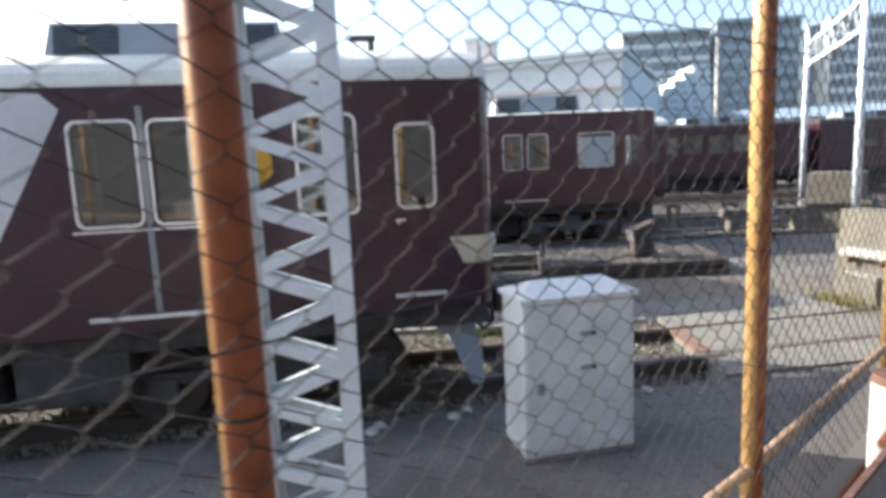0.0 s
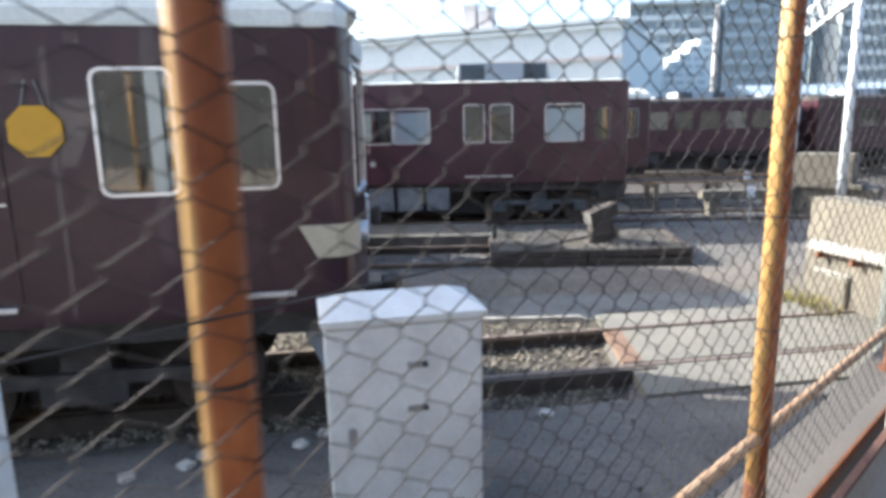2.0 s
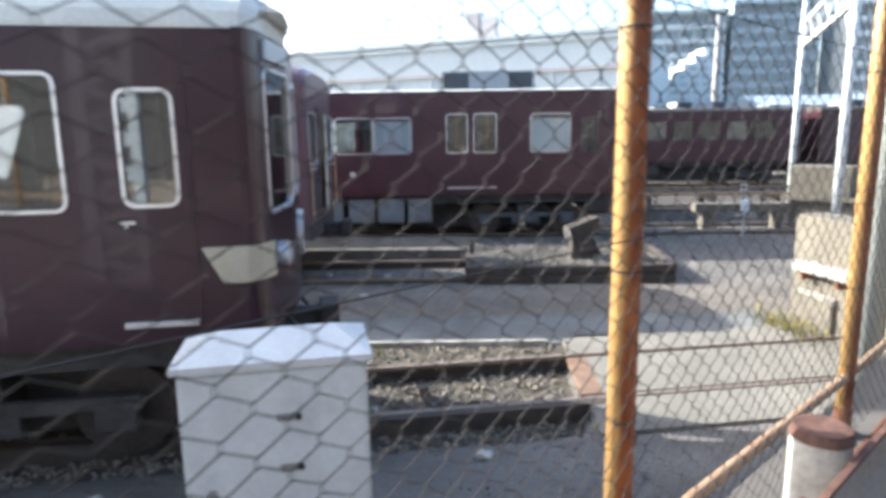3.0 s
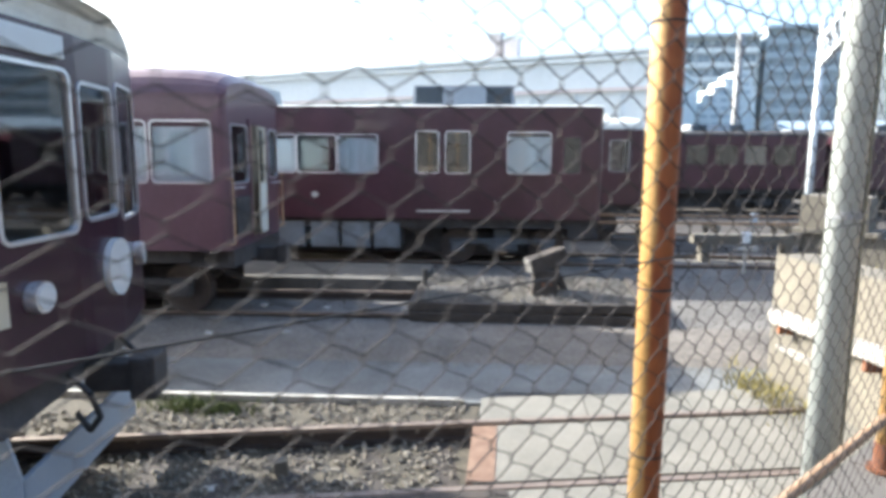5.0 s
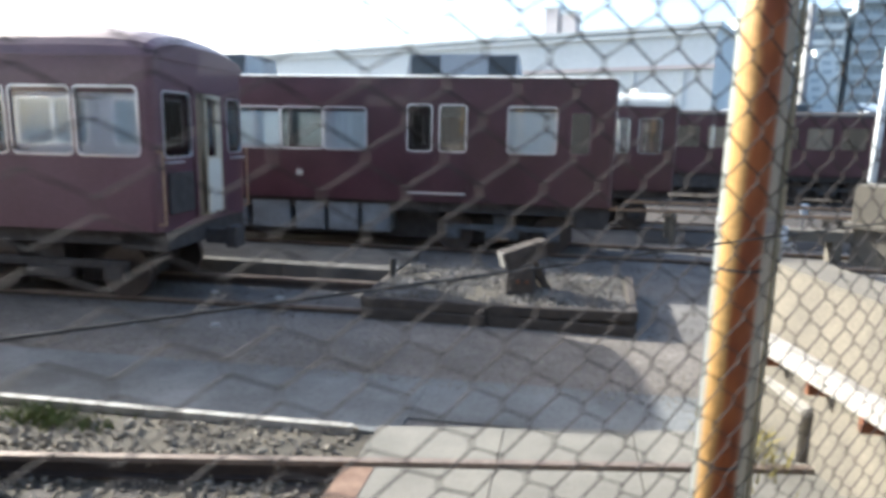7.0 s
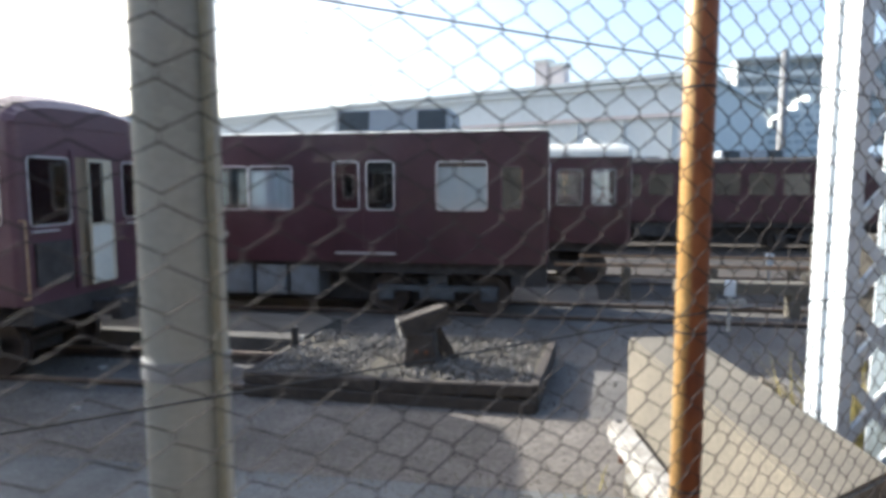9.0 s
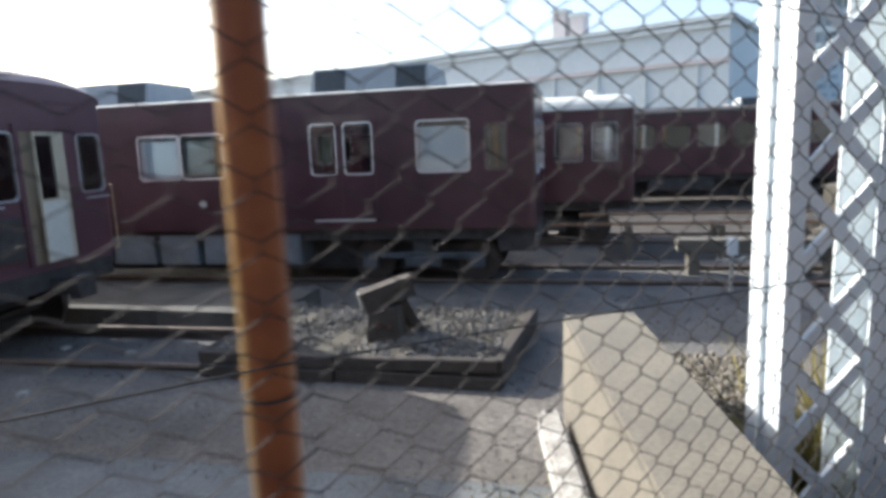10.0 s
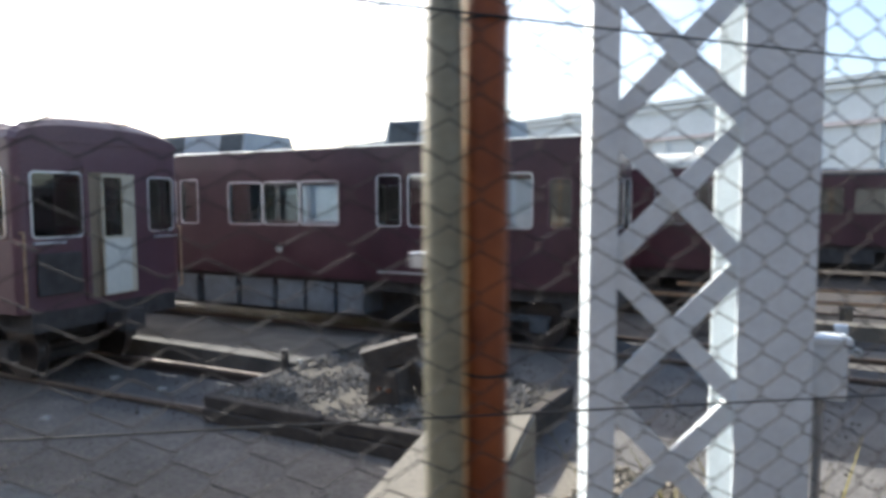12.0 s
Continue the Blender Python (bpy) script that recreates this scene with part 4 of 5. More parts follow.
def weeds(name, n, place, h, material, label, seed):
    rg = random.Random(seed)
    vs, fs = [], []
    for _ in range(n):
        x, y, z = place(rg)
        a, hh, w = rg.uniform(0, 6.28), h * rg.uniform(0.4, 1.2), 0.006 * rg.uniform(0.7, 2.0)
        lx, ly = rg.gauss(0, 0.4) * hh, rg.gauss(0, 0.4) * hh
        base = len(vs)
        ca, sa = math.cos(a) * w, math.sin(a) * w
        vs += [(x - ca, y - sa, z), (x + ca, y + sa, z), (x + lx * 0.5 + ca, y + ly * 0.5 + sa, z + hh * 0.6), (x + lx * 0.5 - ca, y + ly * 0.5 - sa, z + hh * 0.6), (x + lx, y + ly, z + hh)]
        fs += [(base, base + 1, base + 2, base + 3), (base + 3, base + 2, base + 4)]
    me = bpy.data.meshes.new(name)
    me.from_pydata(vs, [], fs)
    me.materials.append(M[material])
    return tagged(new(name, me), label, "weeds", kind="stuff")


weeds("weeds", 500, lambda rg: (rg.gauss(0.3, 0.25), rg.gauss(9.7, 0.08), -0.26), 0.10, "leaf", "small green weeds in the ballast", 8)
weeds("dry_weeds", 260, lambda rg: (rg.gauss(6.3, 0.12), rg.gauss(10.7, 0.35), -0.27), 0.22, "dry_grass", "dry yellow weeds along the concrete wall", 9)
weeds("dry_weeds", 500, lambda rg: (rg.gauss(8.15, 0.14), rg.gauss(11.0, 0.15), 0.2), 0.9, "dry_grass", "dry yellow weeds beside the lattice mast", 10)

# ---- concrete end wall with its ledge pipe ----
wall = thing("end_wall", 0, 0, 0, 0, "weathered beige concrete end wall beside the crossing", "wall", kind="structure")
b = B()
quad_slab(b, [(6.54, 11.25), (7.08, 8.72), (7.47, 9.10), (7.02, 11.38)], -0.3, 1.27)
bmesh.ops.bevel(b, geom=[e for e in b.edges], offset=0.018, segments=2, affect='EDGES')
part("wall_body", b, "wall_conc", wall)
b = B()
quad_slab(b, [(7.10, 11.05), (7.9, 11.05), (7.9, 12.1), (6.98, 12.1)], -0.3, 0.72)
part("back_block", b, "wall_conc", wall)
stones("rubble", 1800, lambda rg: (rg.uniform(7.14, 7.86), rg.uniform(11.08, 12.06), 0.74 + rg.uniform(-0.02, 0.03)), 0.026, "stone", "pale rubble on the block behind the wall", 15)
b = B()
bar(b, (6.46, 11.02, 0.62), (6.94, 8.85, 0.64), 0.17, 0.15)
bmesh.ops.bevel(b, geom=list(b.edges), offset=0.025, segments=2, affect='EDGES')
for v in b.verts:
    v.co += Vector((noise.noise(v.co * 9), noise.noise(v.co * 9 + X), noise.noise(v.co * 9 + Y))) * 0.02
lb = part("ledge_beam", b, "ledge_white", wall, "flaking white ledge beam")
part("bolt_hole", tube(B(), (6.47, 10.97, 0.62), (6.47, 10.97, 0.70), 0.025, 10), "black", lb)
for k in range(4):
    f = 0.08 + 0.28 * k
    part("bracket", box(B(), -0.03, 0.12, -0.03, 0.03, 0.62, 0.73, m=pose(6.46 + 0.48 * f, 11.02 - 2.17 * f, -0.18)), "rust2", lb)
# low buttress with a flaking cap under the ledge
wd, wn_ = Vector((0.2087, -0.9780, 0)), Vector((-0.9780, -0.2087, 0))
w0 = Vector((6.54, 11.25, 0))
bq = [w0 + wd * u + wn_ * v for u, v in ((0.22, -0.02), (0.87, -0.02), (0.87, 0.07), (0.22, 0.07))]
b = quad_slab(B(), [q[:2] for q in bq], -0.30, 0.20)
bmesh.ops.bevel(b, geom=list(b.edges), offset=0.015, segments=2, affect='EDGES')
bt = part("buttress", b, "wall_conc", wall)
b = quad_slab(B(), [(q + (q - (bq[0] + bq[2]) / 2) * 0.06)[:2] for q in bq], 0.20, 0.26)
bmesh.ops.bevel(b, geom=list(b.edges), offset=0.018, segments=2, affect='EDGES')
for v in b.verts:
    v.co += Vector((noise.noise(v.co * 9), noise.noise(v.co * 9 + X), noise.noise(v.co * 9 + Y))) * 0.04
part("cap", b, "worn_white", bt, "flaking white cap")
blk = thing("concrete_block_wall", 0, 0, 0, 0, "stepped concrete blocks beside the far tracks", "wall", kind="structure")
for x0, x1, y0, y1, z0, z1 in ((-0.45, 1.0, 0.0, 1.0, 0.62, 1.42), (-0.55, 1.25, -0.15, 1.2, 0.50, 0.615), (-0.4, 1.6, 0.0, 1.3, -0.3, 0.495)):
    b = B()
    box(b, x0, x1, y0, y1, z0, z1, bev=0.02, m=pose(11.0, 19.9, 0, 0, 0, -38))
    part("block", b, "wall_conc", blk)

# ---- relay cabinet ----
cab = thing("relay_cabinet", 0.682, 5.039, 0.0, 15.0, "light grey steel relay cabinet with a pitched lid", "cabinet")
b = B()
box(b, 0.0, 0.915, 0.0, 0.48, 0.10, 1.33, bev=0.008)
part("body", b, "cabinet", cab)
b = B()
lo = [b.verts.new(p) for p in ((-0.025, -0.03, 1.325), (0.94, -0.03, 1.325), (0.94, 0.51, 1.325), (-0.025, 0.51, 1.325))]
mi = [b.verts.new(p.co + Vector((0, 0, 0.035))) for p in lo]
hi = [b.verts.new(p) for p in ((0.16, 0.24, 1.455), (0.755, 0.24, 1.455))]
b.faces.new(lo[::-1])
for i in range(4):
    b.faces.new((lo[i], lo[(i + 1) % 4], mi[(i + 1) % 4], mi[i]))
b.faces.new((mi[0], mi[1], hi[1], hi[0])), b.faces.new((mi[1], mi[2], hi[1])), b.faces.new((mi[2], mi[3], hi[0], hi[1])), b.faces.new((mi[3], mi[0], hi[0]))
part("lid", b, "cabinet", cab)
b = B()
box(b, 0.018, 0.897, -0.012, 0.002, 0.15, 1.30, bev=0.004)
door = part("door", b, "cabinet", cab)
for zz in (1.06, 0.79):
    b = B()
    box(b, 0.46, 0.58, -0.018, -0.010, zz - 0.02, zz + 0.02, bev=0.004)
    part("lock_plate", b, "grey_steel", door)
    b = B()
    tube(b, (0.565, -0.030, zz), (0.565, -0.012, zz), 0.016, 12)
    part("lock", b, "black", door)
b = B()
slab(b, (0.13, -0.012, 0.66), X, Z, -Y, rrect(0.05, 0.10, 0.02), 0.0, 0.012)
part("lift_handle", b, "grey_steel", door)
b = B()
box(b, -0.03, 0.945, -0.03, 0.51, -0.05, 0.10, bev=0.02)
part("plinth", b, "asphalt", cab)

# ---- tall grey pole and white lattice masts ----
pole = thing("utility_pole", 5.34, 7.44, 0, 0, "smooth tapered grey-green steel utility pole", "pole")
part("shaft", tube(B(), (0, 0, -0.5), (0, 0, 9.0), 0.092, 40, 0.074), "pole", pole, smooth=True)
b = B()
tube(b, (0.096, -0.03, 0.2), (0.090, -0.03, 5.0), 0.010, 8)
part("conduit", b, "khaki", pole)
b = B()
tube(b, (0, 0, 2.05), (0, 0, 2.09), 0.091, 40)
part("band", b, "grey_steel", pole)


m1 = thing("lattice_mast", -0.665, 3.815, 0, 8.5, "white painted steel lattice mast with zigzag lacing", "mast", "lattice masts")
hw, hd, ct = 0.315, 0.11, 0.009
# two channels, their flanges turned inwards and laced together front and back
for sx, fl in ((-1, 0.15), (1, 0.105)):
    b = B()
    prof = [(hw, -hd), (hw, hd), (hw - fl, hd), (hw - fl, hd - ct), (hw - ct, hd - ct), (hw - ct, -hd + ct), (hw - fl, -hd + ct), (hw - fl, -hd)]
    quad_slab(b, [(sx * p, q) for p, q in prof], 0.0, 8.0)
    part("leg", b, "white_steel", m1)
xl, xr = -hw + 0.075, hw - 0.045
for sy in (-1, 1):
    z, d, i = 0.22, 0.183, 0
    y0, y1 = sy * (hd - 0.018), sy * (hd - 0.036)
    while z < 6.5:
        za, zb = (z, z + d) if i % 2 else (z + d, z)
        b = B()
        bar(b, (xl, y0, za), (xr, y0, zb), 0.062, 0.010, up=(0, 1, 0))
        part("lacing_bar", b, "white_steel", m1)
        b = B()
        bar(b, (xl, y1, za + 0.030), (xr, y1, zb + 0.030), 0.008, 0.035, up=(0, 1, 0))
        part("lacing_flange", b, "white_steel", m1)
        z += d
        i += 1
b = B()
box(b, -hw - 0.1, hw + 0.1, -hd - 0.12, hd + 0.12, -0.2, 0.14, bev=0.02)
part("footing", b, "wall_conc", m1)

m2 = thing("lattice_mast", 7.63, 10.18, 0, 22, "white painted square lattice mast with crossed bracing", "mast", "lattice masts")
# two channel legs; the left one shows its two flanges to the side
for prof in ([(0.0, 0.0), (0.085, 0.0), (0.085, 0.012), (0.035, 0.012), (0.035, 0.25), (0.085, 0.25), (0.085, 0.262), (0.0, 0.262), (0.0, 0.165), (0.022, 0.165), (0.022, 0.095), (0.0, 0.095)],
             [(0.445, 0.0), (0.67, 0.0), (0.67, 0.262), (0.445, 0.262), (0.445, 0.25), (0.655, 0.25), (0.655, 0.012), (0.445, 0.012)]):
    b = B()
    quad_slab(b, prof, -0.25, 8.0)
    part("leg", b, "white_steel", m2)
pit = 0.43
for i in range(17):
    z = 0.045 + pit * i
    for c in (0, 1):
        za, zb = (z, z + pit) if c else (z + pit, z)
        o = 0.018 + 0.012 * c
        b = B()
        bar(b, (0.06, o, za), (0.47, o, zb), 0.065, 0.010, up=(0, 1, 0))
        part("brace", b, "white_steel", m2)
        b = B()
        bar(b, (0.06, o + 0.02, za + 0.028), (0.47, o + 0.02, zb + 0.028), 0.008, 0.035, up=(0, 1, 0))
        part("brace_flange", b, "white_steel", m2)
jb = thing("junction_box", 8.275, 10.60, 0, 10, "small white junction box on a thin post", "junction box")
b = B()
box(b, -0.072, 0.072, -0.05, 0.05, 1.75, 1.935, bev=0.02)
part("box", b, "white_steel", jb)
part("cap", box(B(), -0.078, 0.078, -0.056, 0.056, 1.935, 1.955), "white_steel", jb)
b = B()
tube(b, (0.0, 0, -0.2), (0.0, 0, 1.76), 0.014, 8)
part("post", b, "grey_steel", jb)

bp = thing("brace_panel", -1.66, 3.17, 0, 40, "white painted steel brace panel on a post", "panel")
b = B()
slab(b, (0, 0, 0), X, Z, -Y, [(-0.55, 2.80), (0.10, 2.80), (0.17, 2.73), (-0.20, 2.0), (-0.55, 2.0)], -0.012, 0.012)
part("panel", b, "white_steel", bp)
part("post", box(B(), -0.55, -0.47, -0.04, 0.04, 0.0, 3.4), "white_steel", bp)

# ---- chain-link fence on its coping ----
FP = [Vector((*p, 0)) for p in ((-5.24, -4.13), (-3.93, -2.79), (-2.63, -1.45), (-1.32, -0.11), (-0.02, 1.225), (1.20, 2.405), (2.475, 3.71), (3.776, 5.03), (5.07, 6.385), (6.42, 7.74), (7.76, 9.13), (9.08, 10.48), (10.40, 11.83), (11.70, 13.20))]
FS = [0.0]
for p, q in zip(FP, FP[1:]):
    FS.append(FS[-1] + (q - p).length)


def fdir(s):
    i = max(0, min(len(FP) - 2, sum(1 for k in FS if k <= s) - 1))
    return i, (FP[i + 1] - FP[i]).normalized()


def fpt(s, off=0.0, z=0.0):
    i, d = fdir(s)
    return FP[i] + d * (s - FS[i]) + Vector((-d.y, d.x, 0)) * off + Z * z


def fz(s, za, zb, zc):
    """Height of a wire: za at the first seen post, zb at the bend, zc at the post after it."""
    if s < FS[9]:
        return za + (zb - za) * (s - FS[4]) / (FS[9] - FS[4])
    return zb + (zc - zb) * (s - FS[9]) / (FS[10] - FS[9])


fence = thing("chain_link_fence", 0, 0, 0, 0, "tall chain-link fence on rusty orange pipe posts", "fence", kind="structure")
for s in FS:
    p = part("post", tube(B(), fpt(s, 0, 1.06), fpt(s, 0, 4.2), 0.034, 20), "rust_red" if s > FS[9] + 0.1 or s == FS[4] else "rust", fence, "rust-red pipe post with painted shade on one flank" if s > FS[9] + 0.1 or s == FS[4] else "flaking ochre pipe post with rust and painted shade on one flank", smooth=True)
    b = B()
    tube(b, fpt(s, 0, 1.06), fpt(s, 0, 1.20), 0.0365, 20)
    tube(b, fpt(s, 0, 1.075), fpt(s, 0, 1.09), 0.06, 16)
    part("foot_collar", b, "rust2", p)
    for zz in (1.40, 1.75, 2.12, 2.66, 3.05, 3.5):
        b = B()
        tube(b, fpt(s, 0, zz), fpt(s, 0, zz + 0.004), 0.0362, 16)
        part("tie_wire", b, "wire_dark", p)
for k in range(len(FS) - 1):
    b = B()
    tube(b, fpt(FS[k], 0.0, fz(FS[k], 1.42, 1.29, 1.24)), fpt(FS[k + 1] - 0.001, 0.0, fz(FS[k + 1], 1.42, 1.29, 1.24)), 0.020, 12)
    part("bottom_rail", b, "pipe_tan", fence)
    for za, zb, zc in ((2.223, 2.172, 2.065), (2.73, 2.705, 2.66), (3.75, 3.7, 3.6)):
        b = B()
        tube(b, fpt(FS[k], -0.04, fz(FS[k], za, zb, zc)), fpt(FS[k + 1] - 0.001, -0.04, fz(FS[k + 1], za, zb, zc)), 0.0018, 6)
        part("tension_wire", b, "wire_dark", fence)

# the woven wires: each runs up in a zigzag and hooks round its neighbours
MW, MH, WR = 0.0955, 0.0765, 0.0014
vs, fs = [], []
s0, s1, z0, z1 = FS[2], FS[13] - 0.2, 1.10, 3.95
ncol, nrow = int((s1 - s0) / (MW / 2)), int((z1 - z0) / (MH / 2))
for c in range(ncol):
    base_s = s0 + c * MW / 2
    pts = []
    for r in range(nrow + 1):
        left = (r + c) % 2 == 0
        ss = base_s + (0.0 if left else MW / 2)
        bow = 0.0022 * (1 if left else -1)
        z = z0 + r * MH / 2
        w = 0.003 * math.sin(ss * 3.1 + z * 1.7) + 0.002 * math.sin(ss * 17 + z * 9)
        # the hook at each knot
        e = 0.013
        pts.append(fpt(ss, -0.042 + bow + w, z - e * 0.5))
        pts.append(fpt(ss, -0.042 - bow + w, z + e * 0.5))
    base = len(vs)
    for i, p in enumerate(pts):
        d = (pts[min(i + 1, len(pts) - 1)] - pts[max(i - 1, 0)]).normalized()
        u = Vector((-0.72, 0.69, 0))
        v = d.cross(u).normalized()
        for a in range(4):
            q = p + u * (WR * math.cos(a * math.pi / 2 + 0.78)) + v * (WR * math.sin(a * math.pi / 2 + 0.78))
            vs.append(q[:])
    for i in range(len(pts) - 1):
        for a in range(4):
            k0, k1 = base + i * 4, base + i * 4 + 4
            fs.append((k0 + a, k0 + (a + 1) % 4, k1 + (a + 1) % 4, k1 + a))
me = bpy.data.meshes.new("wire_mesh")
me.from_pydata(vs, [], fs)
me.materials.append(M["wire"])
wm = new("wire_mesh", me)
wm.parent = fence
tagged(wm, "woven galvanised diamond wire mesh", kind="stuff")

cop = thing("coping_wall", 0, 0, 0, 0, "low concrete coping wall under the fence", "wall", kind="structure")
for k in range(len(FS) - 1):
    a0, a1 = FS[k] + 0.004, FS[k + 1] - 0.004
    b = B()
    quad_slab(b, [fpt(a0, -0.10)[:2], fpt(a1, -0.10)[:2], fpt(a1, 0.13)[:2], fpt(a0, 0.13)[:2]], 0.0, 1.07)
    part("coping_stone", b, "street", cop)
    b = B()
    bar(b, fpt(a0, -0.105, 1.055), fpt(a1, -0.105, 1.055), 0.012, 0.05)
    part("edge_angle", b, "rust2", cop, "rusty steel edge angle")
    b = B()
    quad_slab(b, [fpt(a0 - 0.004, -0.115)[:2], fpt(a0 - 0.004, -7)[:2], fpt(a1 + 0.004, -7)[:2], fpt(a1 + 0.004, -0.115)[:2]], 0.2, 0.88)
    tagged(mesh_ob("pavement", b, "street"), "grey concrete pavement along the fence", "pavement", kind="structure")

# guard rail between pavement and fence, ending beside the crossing
rail = thing("guard_rail", 0, 0, 0, 0, "weathered grey steel guard rail with white pipe posts", "guard rail")
RS0, RS1 = FS[2], FS[6] + 0.75
for k in range(4):
    p = fpt(FS[6] + 0.227 - 2.0 * k, -0.37)
    st = part("post", tube(B(), p + Z * 0.86, p + Z * 1.76, 0.064, 24), "white_paint", rail, "white painted pipe post with a rusty rim")
    part("cap", tube(B(), p + Z * 1.76, p + Z * 1.785, 0.068, 24, 0.060), "rust_cap", st)
    part("bolt", tube(B(), p + Z * 1.62 + Vector((-0.09, -0.09, 0)), p + Z * 1.62, 0.016, 8), "rust2", st)
n = int((RS1 - RS0) / 0.25)
b = B()
prof = [(0.455, 1.745), (0.470, 1.70), (0.495, 1.66), (0.495, 1.60), (0.462, 1.565), (0.462, 1.53), (0.495, 1.495), (0.495, 1.435), (0.470, 1.395), (0.455, 1.35), (0.449, 1.35), (0.455, 1.43), (0.455, 1.66), (0.449, 1.745)]
rows = [[b.verts.new(fpt(RS0 + (RS1 - RS0) * i / n, -o, z)) for o, z in prof] for i in range(n + 1)]
for r0, r1 in zip(rows, rows[1:]):
    for i in range(len(prof)):
        k = (i + 1) % len(prof)
        b.faces.new((r0[i], r0[k], r1[k], r1[i]))
b.faces.new(rows[0]), b.faces.new(rows[-1][::-1])
bm_ = part("beam", b, "rail_grey", rail)
b = B()
lip = [(0.445, 1.741), (0.459, 1.741), (0.459, 1.753), (0.445, 1.753)]
rows = [[b.verts.new(fpt(RS0 + (RS1 - RS0) * i / n, -o, z)) for o, z in lip] for i in range(n + 1)]
for r0, r1 in zip(rows, rows[1:]):
    for i in range(4):
        b.faces.new((r0[i], r0[(i + 1) % 4], r1[(i + 1) % 4], r1[i]))
b.faces.new(rows[0]), b.faces.new(rows[-1][::-1])
part("top_lip", b, "rust_cap", bm_, "rusty top lip")

# unseen wall added behind the camera to hold back skylight
b = B()
quad_slab(b, [fpt(FS[0] - 12, -8.2)[:2], fpt(FS[-1] + 12, -8.2)[:2], fpt(FS[-1] + 12, -8.6)[:2], fpt(FS[0] - 12, -8.6)[:2]], 0.0, 7.5)
tagged(mesh_ob("wall_street", b, "street_wall"), "plain unseen wall added to block skylight from the street side", "wall", kind="structure")

cd = thing("cable_conduit", 7.712, 9.082, 0, 0, "khaki steel conduit strapped to the fence post", "conduit")
part("pipe", tube(B(), (0, 0, 0.6), (0, 0, 4.2), 0.031, 20), "khaki", cd, smooth=True)
for zz in (1.5, 2.29, 3.1):
    b = B()
    box(b, -0.055, -0.03, -0.012, 0.012, zz - 0.003, zz + 0.022, bev=0.003)
    part("clamp", b, "silver", cd)

# ---- stored rails, signals and poles across the yard ----
rack = thing("rail_rack", 0, 0, 0, 2, "steel rails stored on low trestles", "rack")
for y, z, x0, x1 in ((21.4, 0.52, 6.3, 12.5), (22.1, 0.66, 6.9, 13.0)):
    b = B()
    box(b, x0, x1, y - 0.03, y + 0.03, z - 0.035, z + 0.035)
    part("stored_rail", b, "pipe_tan", rack)
for x in (8.0, 9.9, 11.8):
    b = B()
    box(b, x - 0.06, x + 0.06, 21.2, 22.3, 0.34, 0.48)
    box(b, x - 0.06, x + 0.06, 21.25, 21.37, -0.3, 0.34)
    box(b, x - 0.06, x + 0.06, 22.1, 22.22, -0.3, 0.34)
    part("trestle", b, "wall_conc", rack)
bench = thing("concrete_trough", 9.4, 20.2, 0, 2, "long pale concrete cable trough on short feet", "trough")
part("trough", box(B(), -1.3, 1.3, -0.2, 0.2, 0.18, 0.42, bev=0.02), "wall_conc", bench)
for x in (-1.0, 1.0):
    part("foot", box(B(), x - 0.1, x + 0.1, -0.18, 0.18, -0.3, 0.18), "wall_conc", bench)
for x, y in ((8.85, 18.6), (10.8, 23.5)):
    sg = thing("ground_signal", x, y, 0, 0, "small white ground signal box on a stem", "signal", "ground signals")
    part("stem", tube(B(), (0, 0, -0.3), (0, 0, 0.38), 0.035, 10), "white_paint", sg)
    part("head", box(B(), -0.085, 0.085, -0.08, 0.08, 0.38, 0.66, bev=0.025), "white_steel", sg)
    part("lever", box(B(), -0.24, 0.26, -0.03, 0.03, 0.25, 0.31, bev=0.01), "white_paint", sg)
    part("counterweight", tube(B(), (0.20, -0.05, 0.28), (0.20, 0.05, 0.28), 0.07, 14), "white_paint", sg)
for x, y, hh, r in ((15.2, 39.0, 8.5, 0.20),):
    pl = thing("catenary_pole", x, y, 0, 0, "grey steel catenary pole in the yard", "pole", "catenary poles")
    part("shaft", tube(B(), (0, 0, -0.3), (0, 0, hh), r, 14, r * 0.85), "grey_steel", pl, smooth=True)
    part("foundation", box(B(), -0.35, 0.35, -0.35, 0.35, -0.3, 0.0, bev=0.02), "concrete", pl)
    part("bracket", bar(B(), (-1.6, 0, hh - 0.6), (0, 0, hh - 0.4), 0.08, 0.08), "grey_steel", pl)

gan = thing("steel_gantry", 0, 0, 0, 0, "white steel gantry frame with lattice beam over far tracks", "gantry")
GA, GB = Vector((12.6, 24.2, 0)), Vector((10.0, 16.6, 0))
for q, r in ((GA, 0.10), (GB, 0.10)):
    part("leg", tube(B(), q - Z * 0.3, q + Z * 6.4, r, 16, r * 0.9), "white_steel", gan, smooth=True)
    part("footing", box(B(), q.x - 0.3, q.x + 0.3, q.y - 0.3, q.y + 0.3, -0.3, -0.1, bev=0.02), "wall_conc", gan)
for z in (5.02, 5.72):
    b = B()
    bar(b, GA + Z * z, GB + Z * z, 0.12, 0.12)
    part("chord", b, "white_steel", gan)
for i in range(12):
    p0, p1 = GA.lerp(GB, i / 12), GA.lerp(GB, (i + 1) / 12)
    za, zb = (5.02, 5.72) if i % 2 else (5.72, 5.02)
    b = B()
    bar(b, p0 + Z * za, p1 + Z * zb, 0.05, 0.05)
    part("brace", b, "white_steel", gan)

# ---- buildings in the distance ----
def facade_frame(p, q):
    d = Vector((q[0] - p[0], q[1] - p[1], 0))
    return d.length, math.degrees(math.atan2(d.y, d.x))


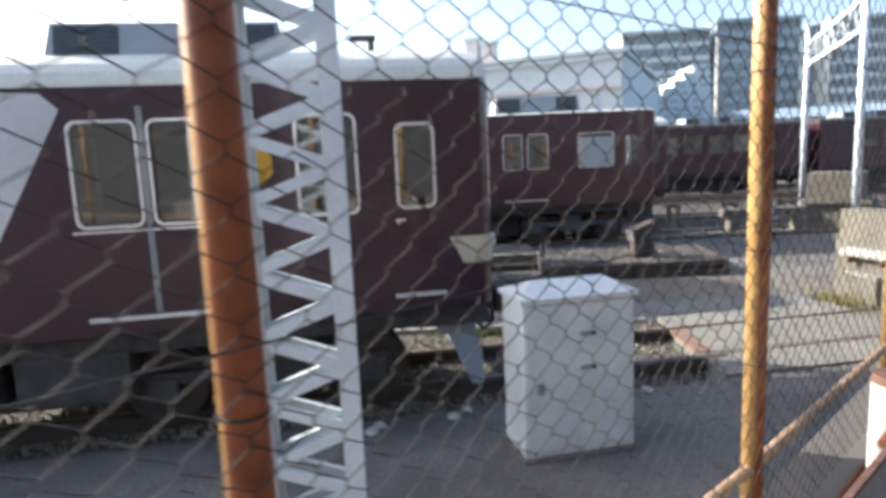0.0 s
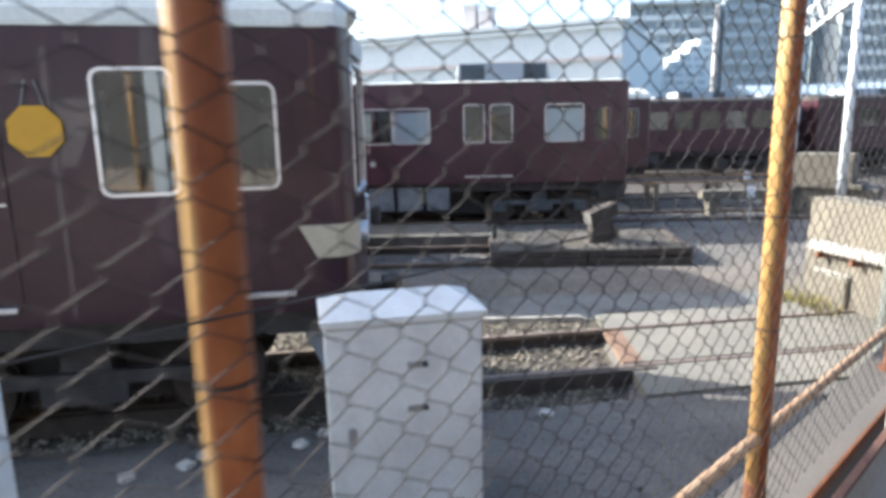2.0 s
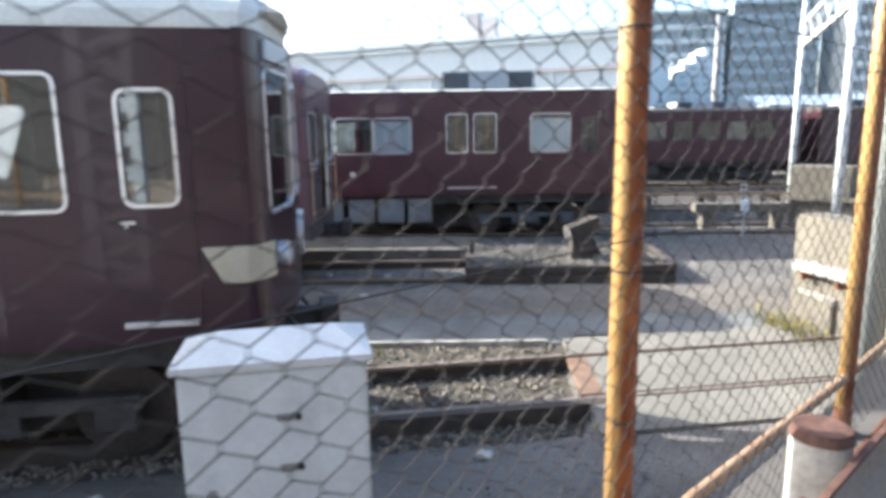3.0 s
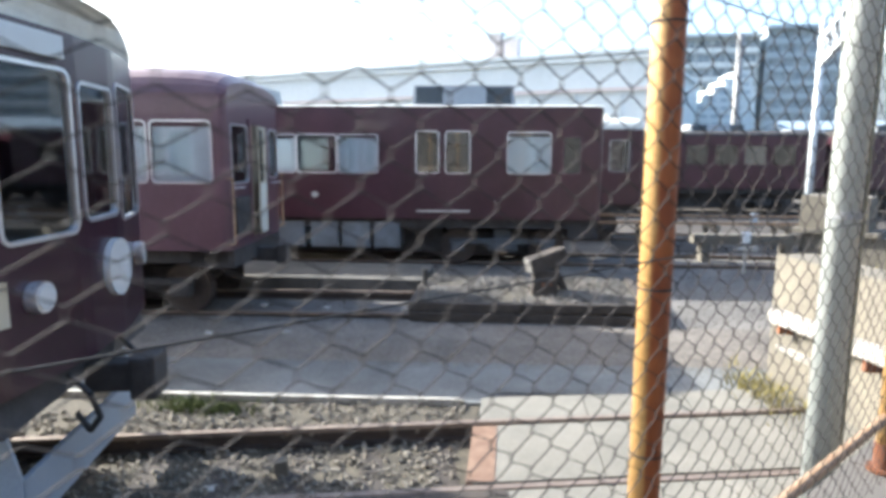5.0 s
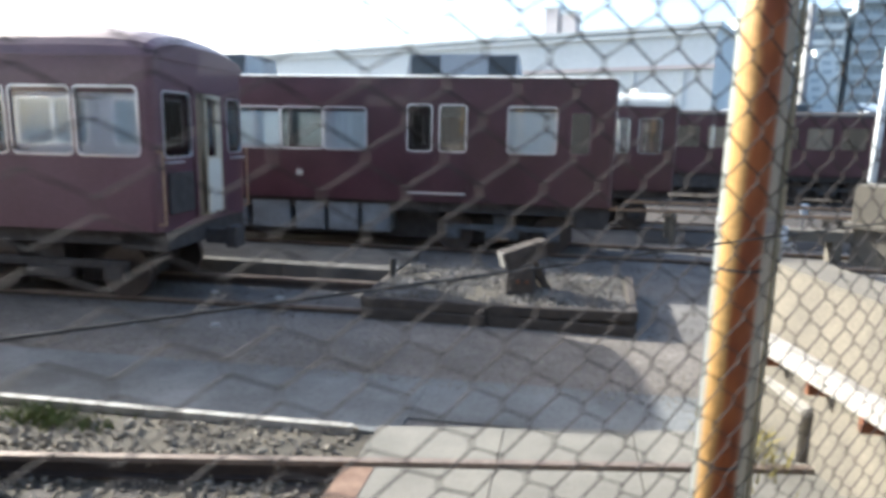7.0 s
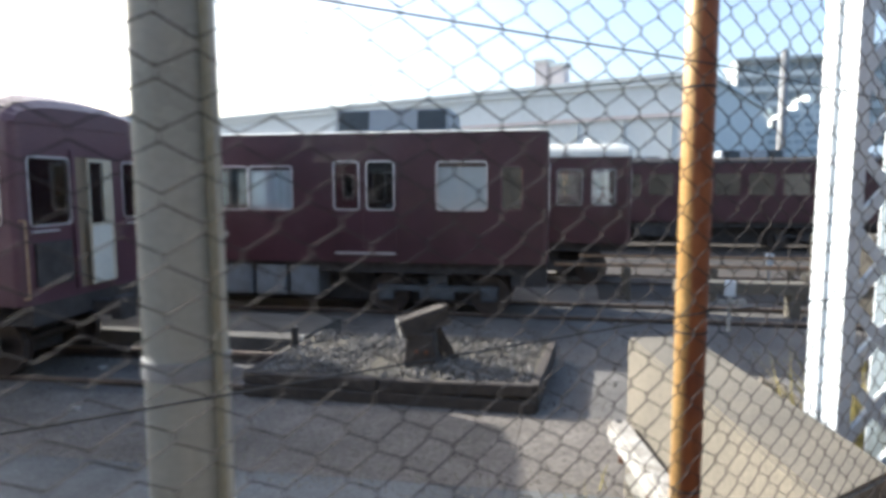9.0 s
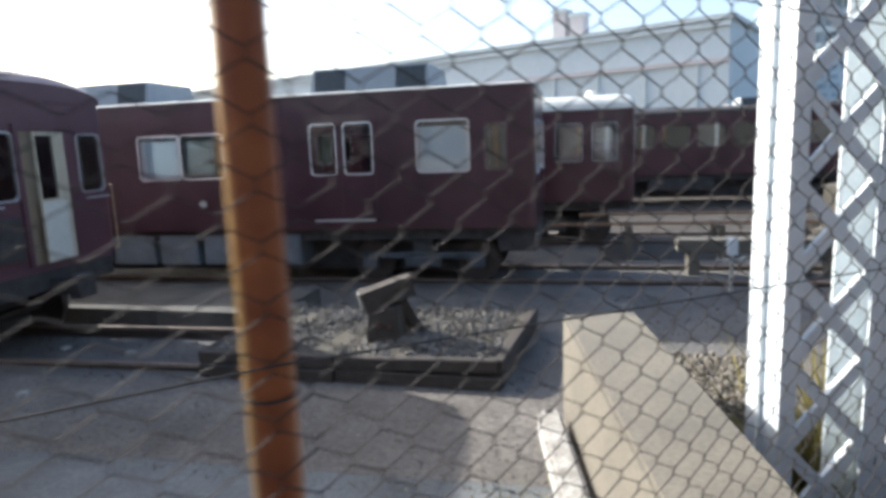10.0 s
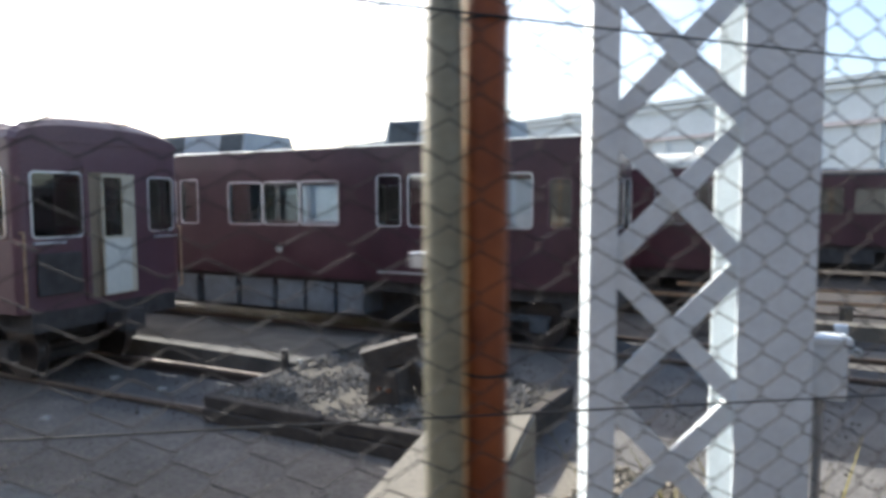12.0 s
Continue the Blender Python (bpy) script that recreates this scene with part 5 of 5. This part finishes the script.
L0, a0 = facade_frame((16.5, 67.3), (-90, 111))
hall = thing("industrial_hall", 16.5, 67.3, 0, a0, "long pale industrial hall with a shallow roofline", "building")
b = B()
box(b, 0, L0, -38, 0, -0.3, 11.9)
part("wall", b, "facade", hall)
part("roof", box(B(), -0.4, L0, -38.4, 0.4, 11.9, 12.3), "facade2", hall)
for z in (8.4, 11.35):
    part("ledge", box(B(), -0.1, L0, 0.0, 0.35, z, z + 0.35), "facade_trim" if z < 9 else "facade2", hall)
for i in range(24):
    x = 2.5 + 4.6 * i
    part("pilaster", box(B(), x, x + 0.35, 0.0, 0.18, -0.3, 8.4), "facade2", hall)
for dx, hh in ((17.2, 15.2), (15.2, 14.6)):
    st = part("chimney", box(B(), dx - 0.7, dx + 0.7, -4.0, -2.6, 11.0, hh), "facade_trim", hall)
    part("cap", box(B(), dx - 0.9, dx + 0.9, -4.2, -2.4, hh, hh + 0.3), "facade2", st)


def apartment(x, y, rz, w, d, h, storeys, bays, material, label):
    a = thing("apartment_block", x, y, 0, rz, label, "building", "distant blocks")
    part("wall", box(B(), 0, w, 0, d, -0.3, h), material, a)
    part("roof", box(B(), -0.4, w + 0.4, -1.4, d + 0.4, h, h + 0.6), material, a)
    sh, bw = h / storeys, w / bays
    for i in range(storeys):
        z = i * sh
        fl = part("balcony", box(B(), 0, w, -0.5, 0, z + sh - 0.22, z + sh), material, a)
        part("parapet", box(B(), 0, w, -0.5, -0.4, z + sh, z + sh + 0.95), "facade2" if material == "tower_a" else material, fl)
        for j in range(bays):
            x0 = (j + 0.14) * bw
            wd = part("window", box(B(), x0, x0 + 0.72 * bw, -0.10, 0.0, z + 0.15, z + sh - 0.35), material, a)
            for k in (0, 1):
                part("pane", box(B(), x0 + 0.06 + 0.36 * bw * k, x0 + 0.36 * bw * (k + 1) - 0.06, -0.14, -0.10, z + 0.25, z + sh - 0.45), "tower_glass", wd)
    for j in range(bays + 1):
        part("fin", box(B(), j * bw - 0.12, j * bw + 0.12, -0.52, 0, 0, h), material, a)
    return a


apartment(37.0, 151.0, -2, 19, 14, 27.0, 9, 6, "tower_a", "wide grey apartment block with long balcony rows")
apartment(57.5, 150.0, -2, 18, 16, 28.5, 10, 6, "tower_b", "blue-grey apartment tower with stacked balconies")
apartment(78.0, 142.0, -6, 34, 14, 26.5, 9, 10, "tower_a", "long grey apartment block behind the yard")
# stepped terrace house before the towers
ter = thing("terrace_block", 25.5, 100.0, 0, 0, "white stepped terrace block with receding storeys", "building")
for i in range(8):
    z, x0 = 5.0 + 1.15 * i, 1.45 * i
    st = part("storey", box(B(), x0, 12.6, 0.25 * i, 9.0, z if i else -0.3, z + 1.15), "facade2", ter)
    part("parapet", box(B(), x0 - 0.2, 12.8, 0.25 * i - 0.12, 0.25 * i, z + 0.85, z + 1.3), "facade", st)
    for k in range(int((12.2 - x0) / 1.6)):
        part("window", box(B(), x0 + 0.6 + 1.6 * k, x0 + 1.7 + 1.6 * k, 0.25 * i - 0.04, 0.25 * i, z + 0.2, z + 0.75), "farglass", st)
low = thing("workshop", 40, 92, 0, -4, "low grey workshop with a shallow pitched roof", "building")
part("wall", box(B(), 0, 45, 0, 12, -0.3, 5.4), "tower_a", low)
b = B()
v6 = [b.verts.new(p) for p in ((-0.5, -0.5, 5.4), (45.5, -0.5, 5.4), (45.5, 12.5, 5.4), (-0.5, 12.5, 5.4), (-0.5, 6, 7.0), (45.5, 6, 7.0))]
for q in ((0, 1, 5, 4), (3, 4, 5, 2), (0, 4, 3), (1, 2, 5), (0, 3, 2, 1)):
    b.faces.new([v6[i] for i in q])
part("roof", b, "tower_b", low)
for i in range(12):
    part("window", box(B(), 1.5 + 3.6 * i, 3.6 + 3.6 * i, -0.06, 0, 2.4, 4.4), "tower_glass", low)
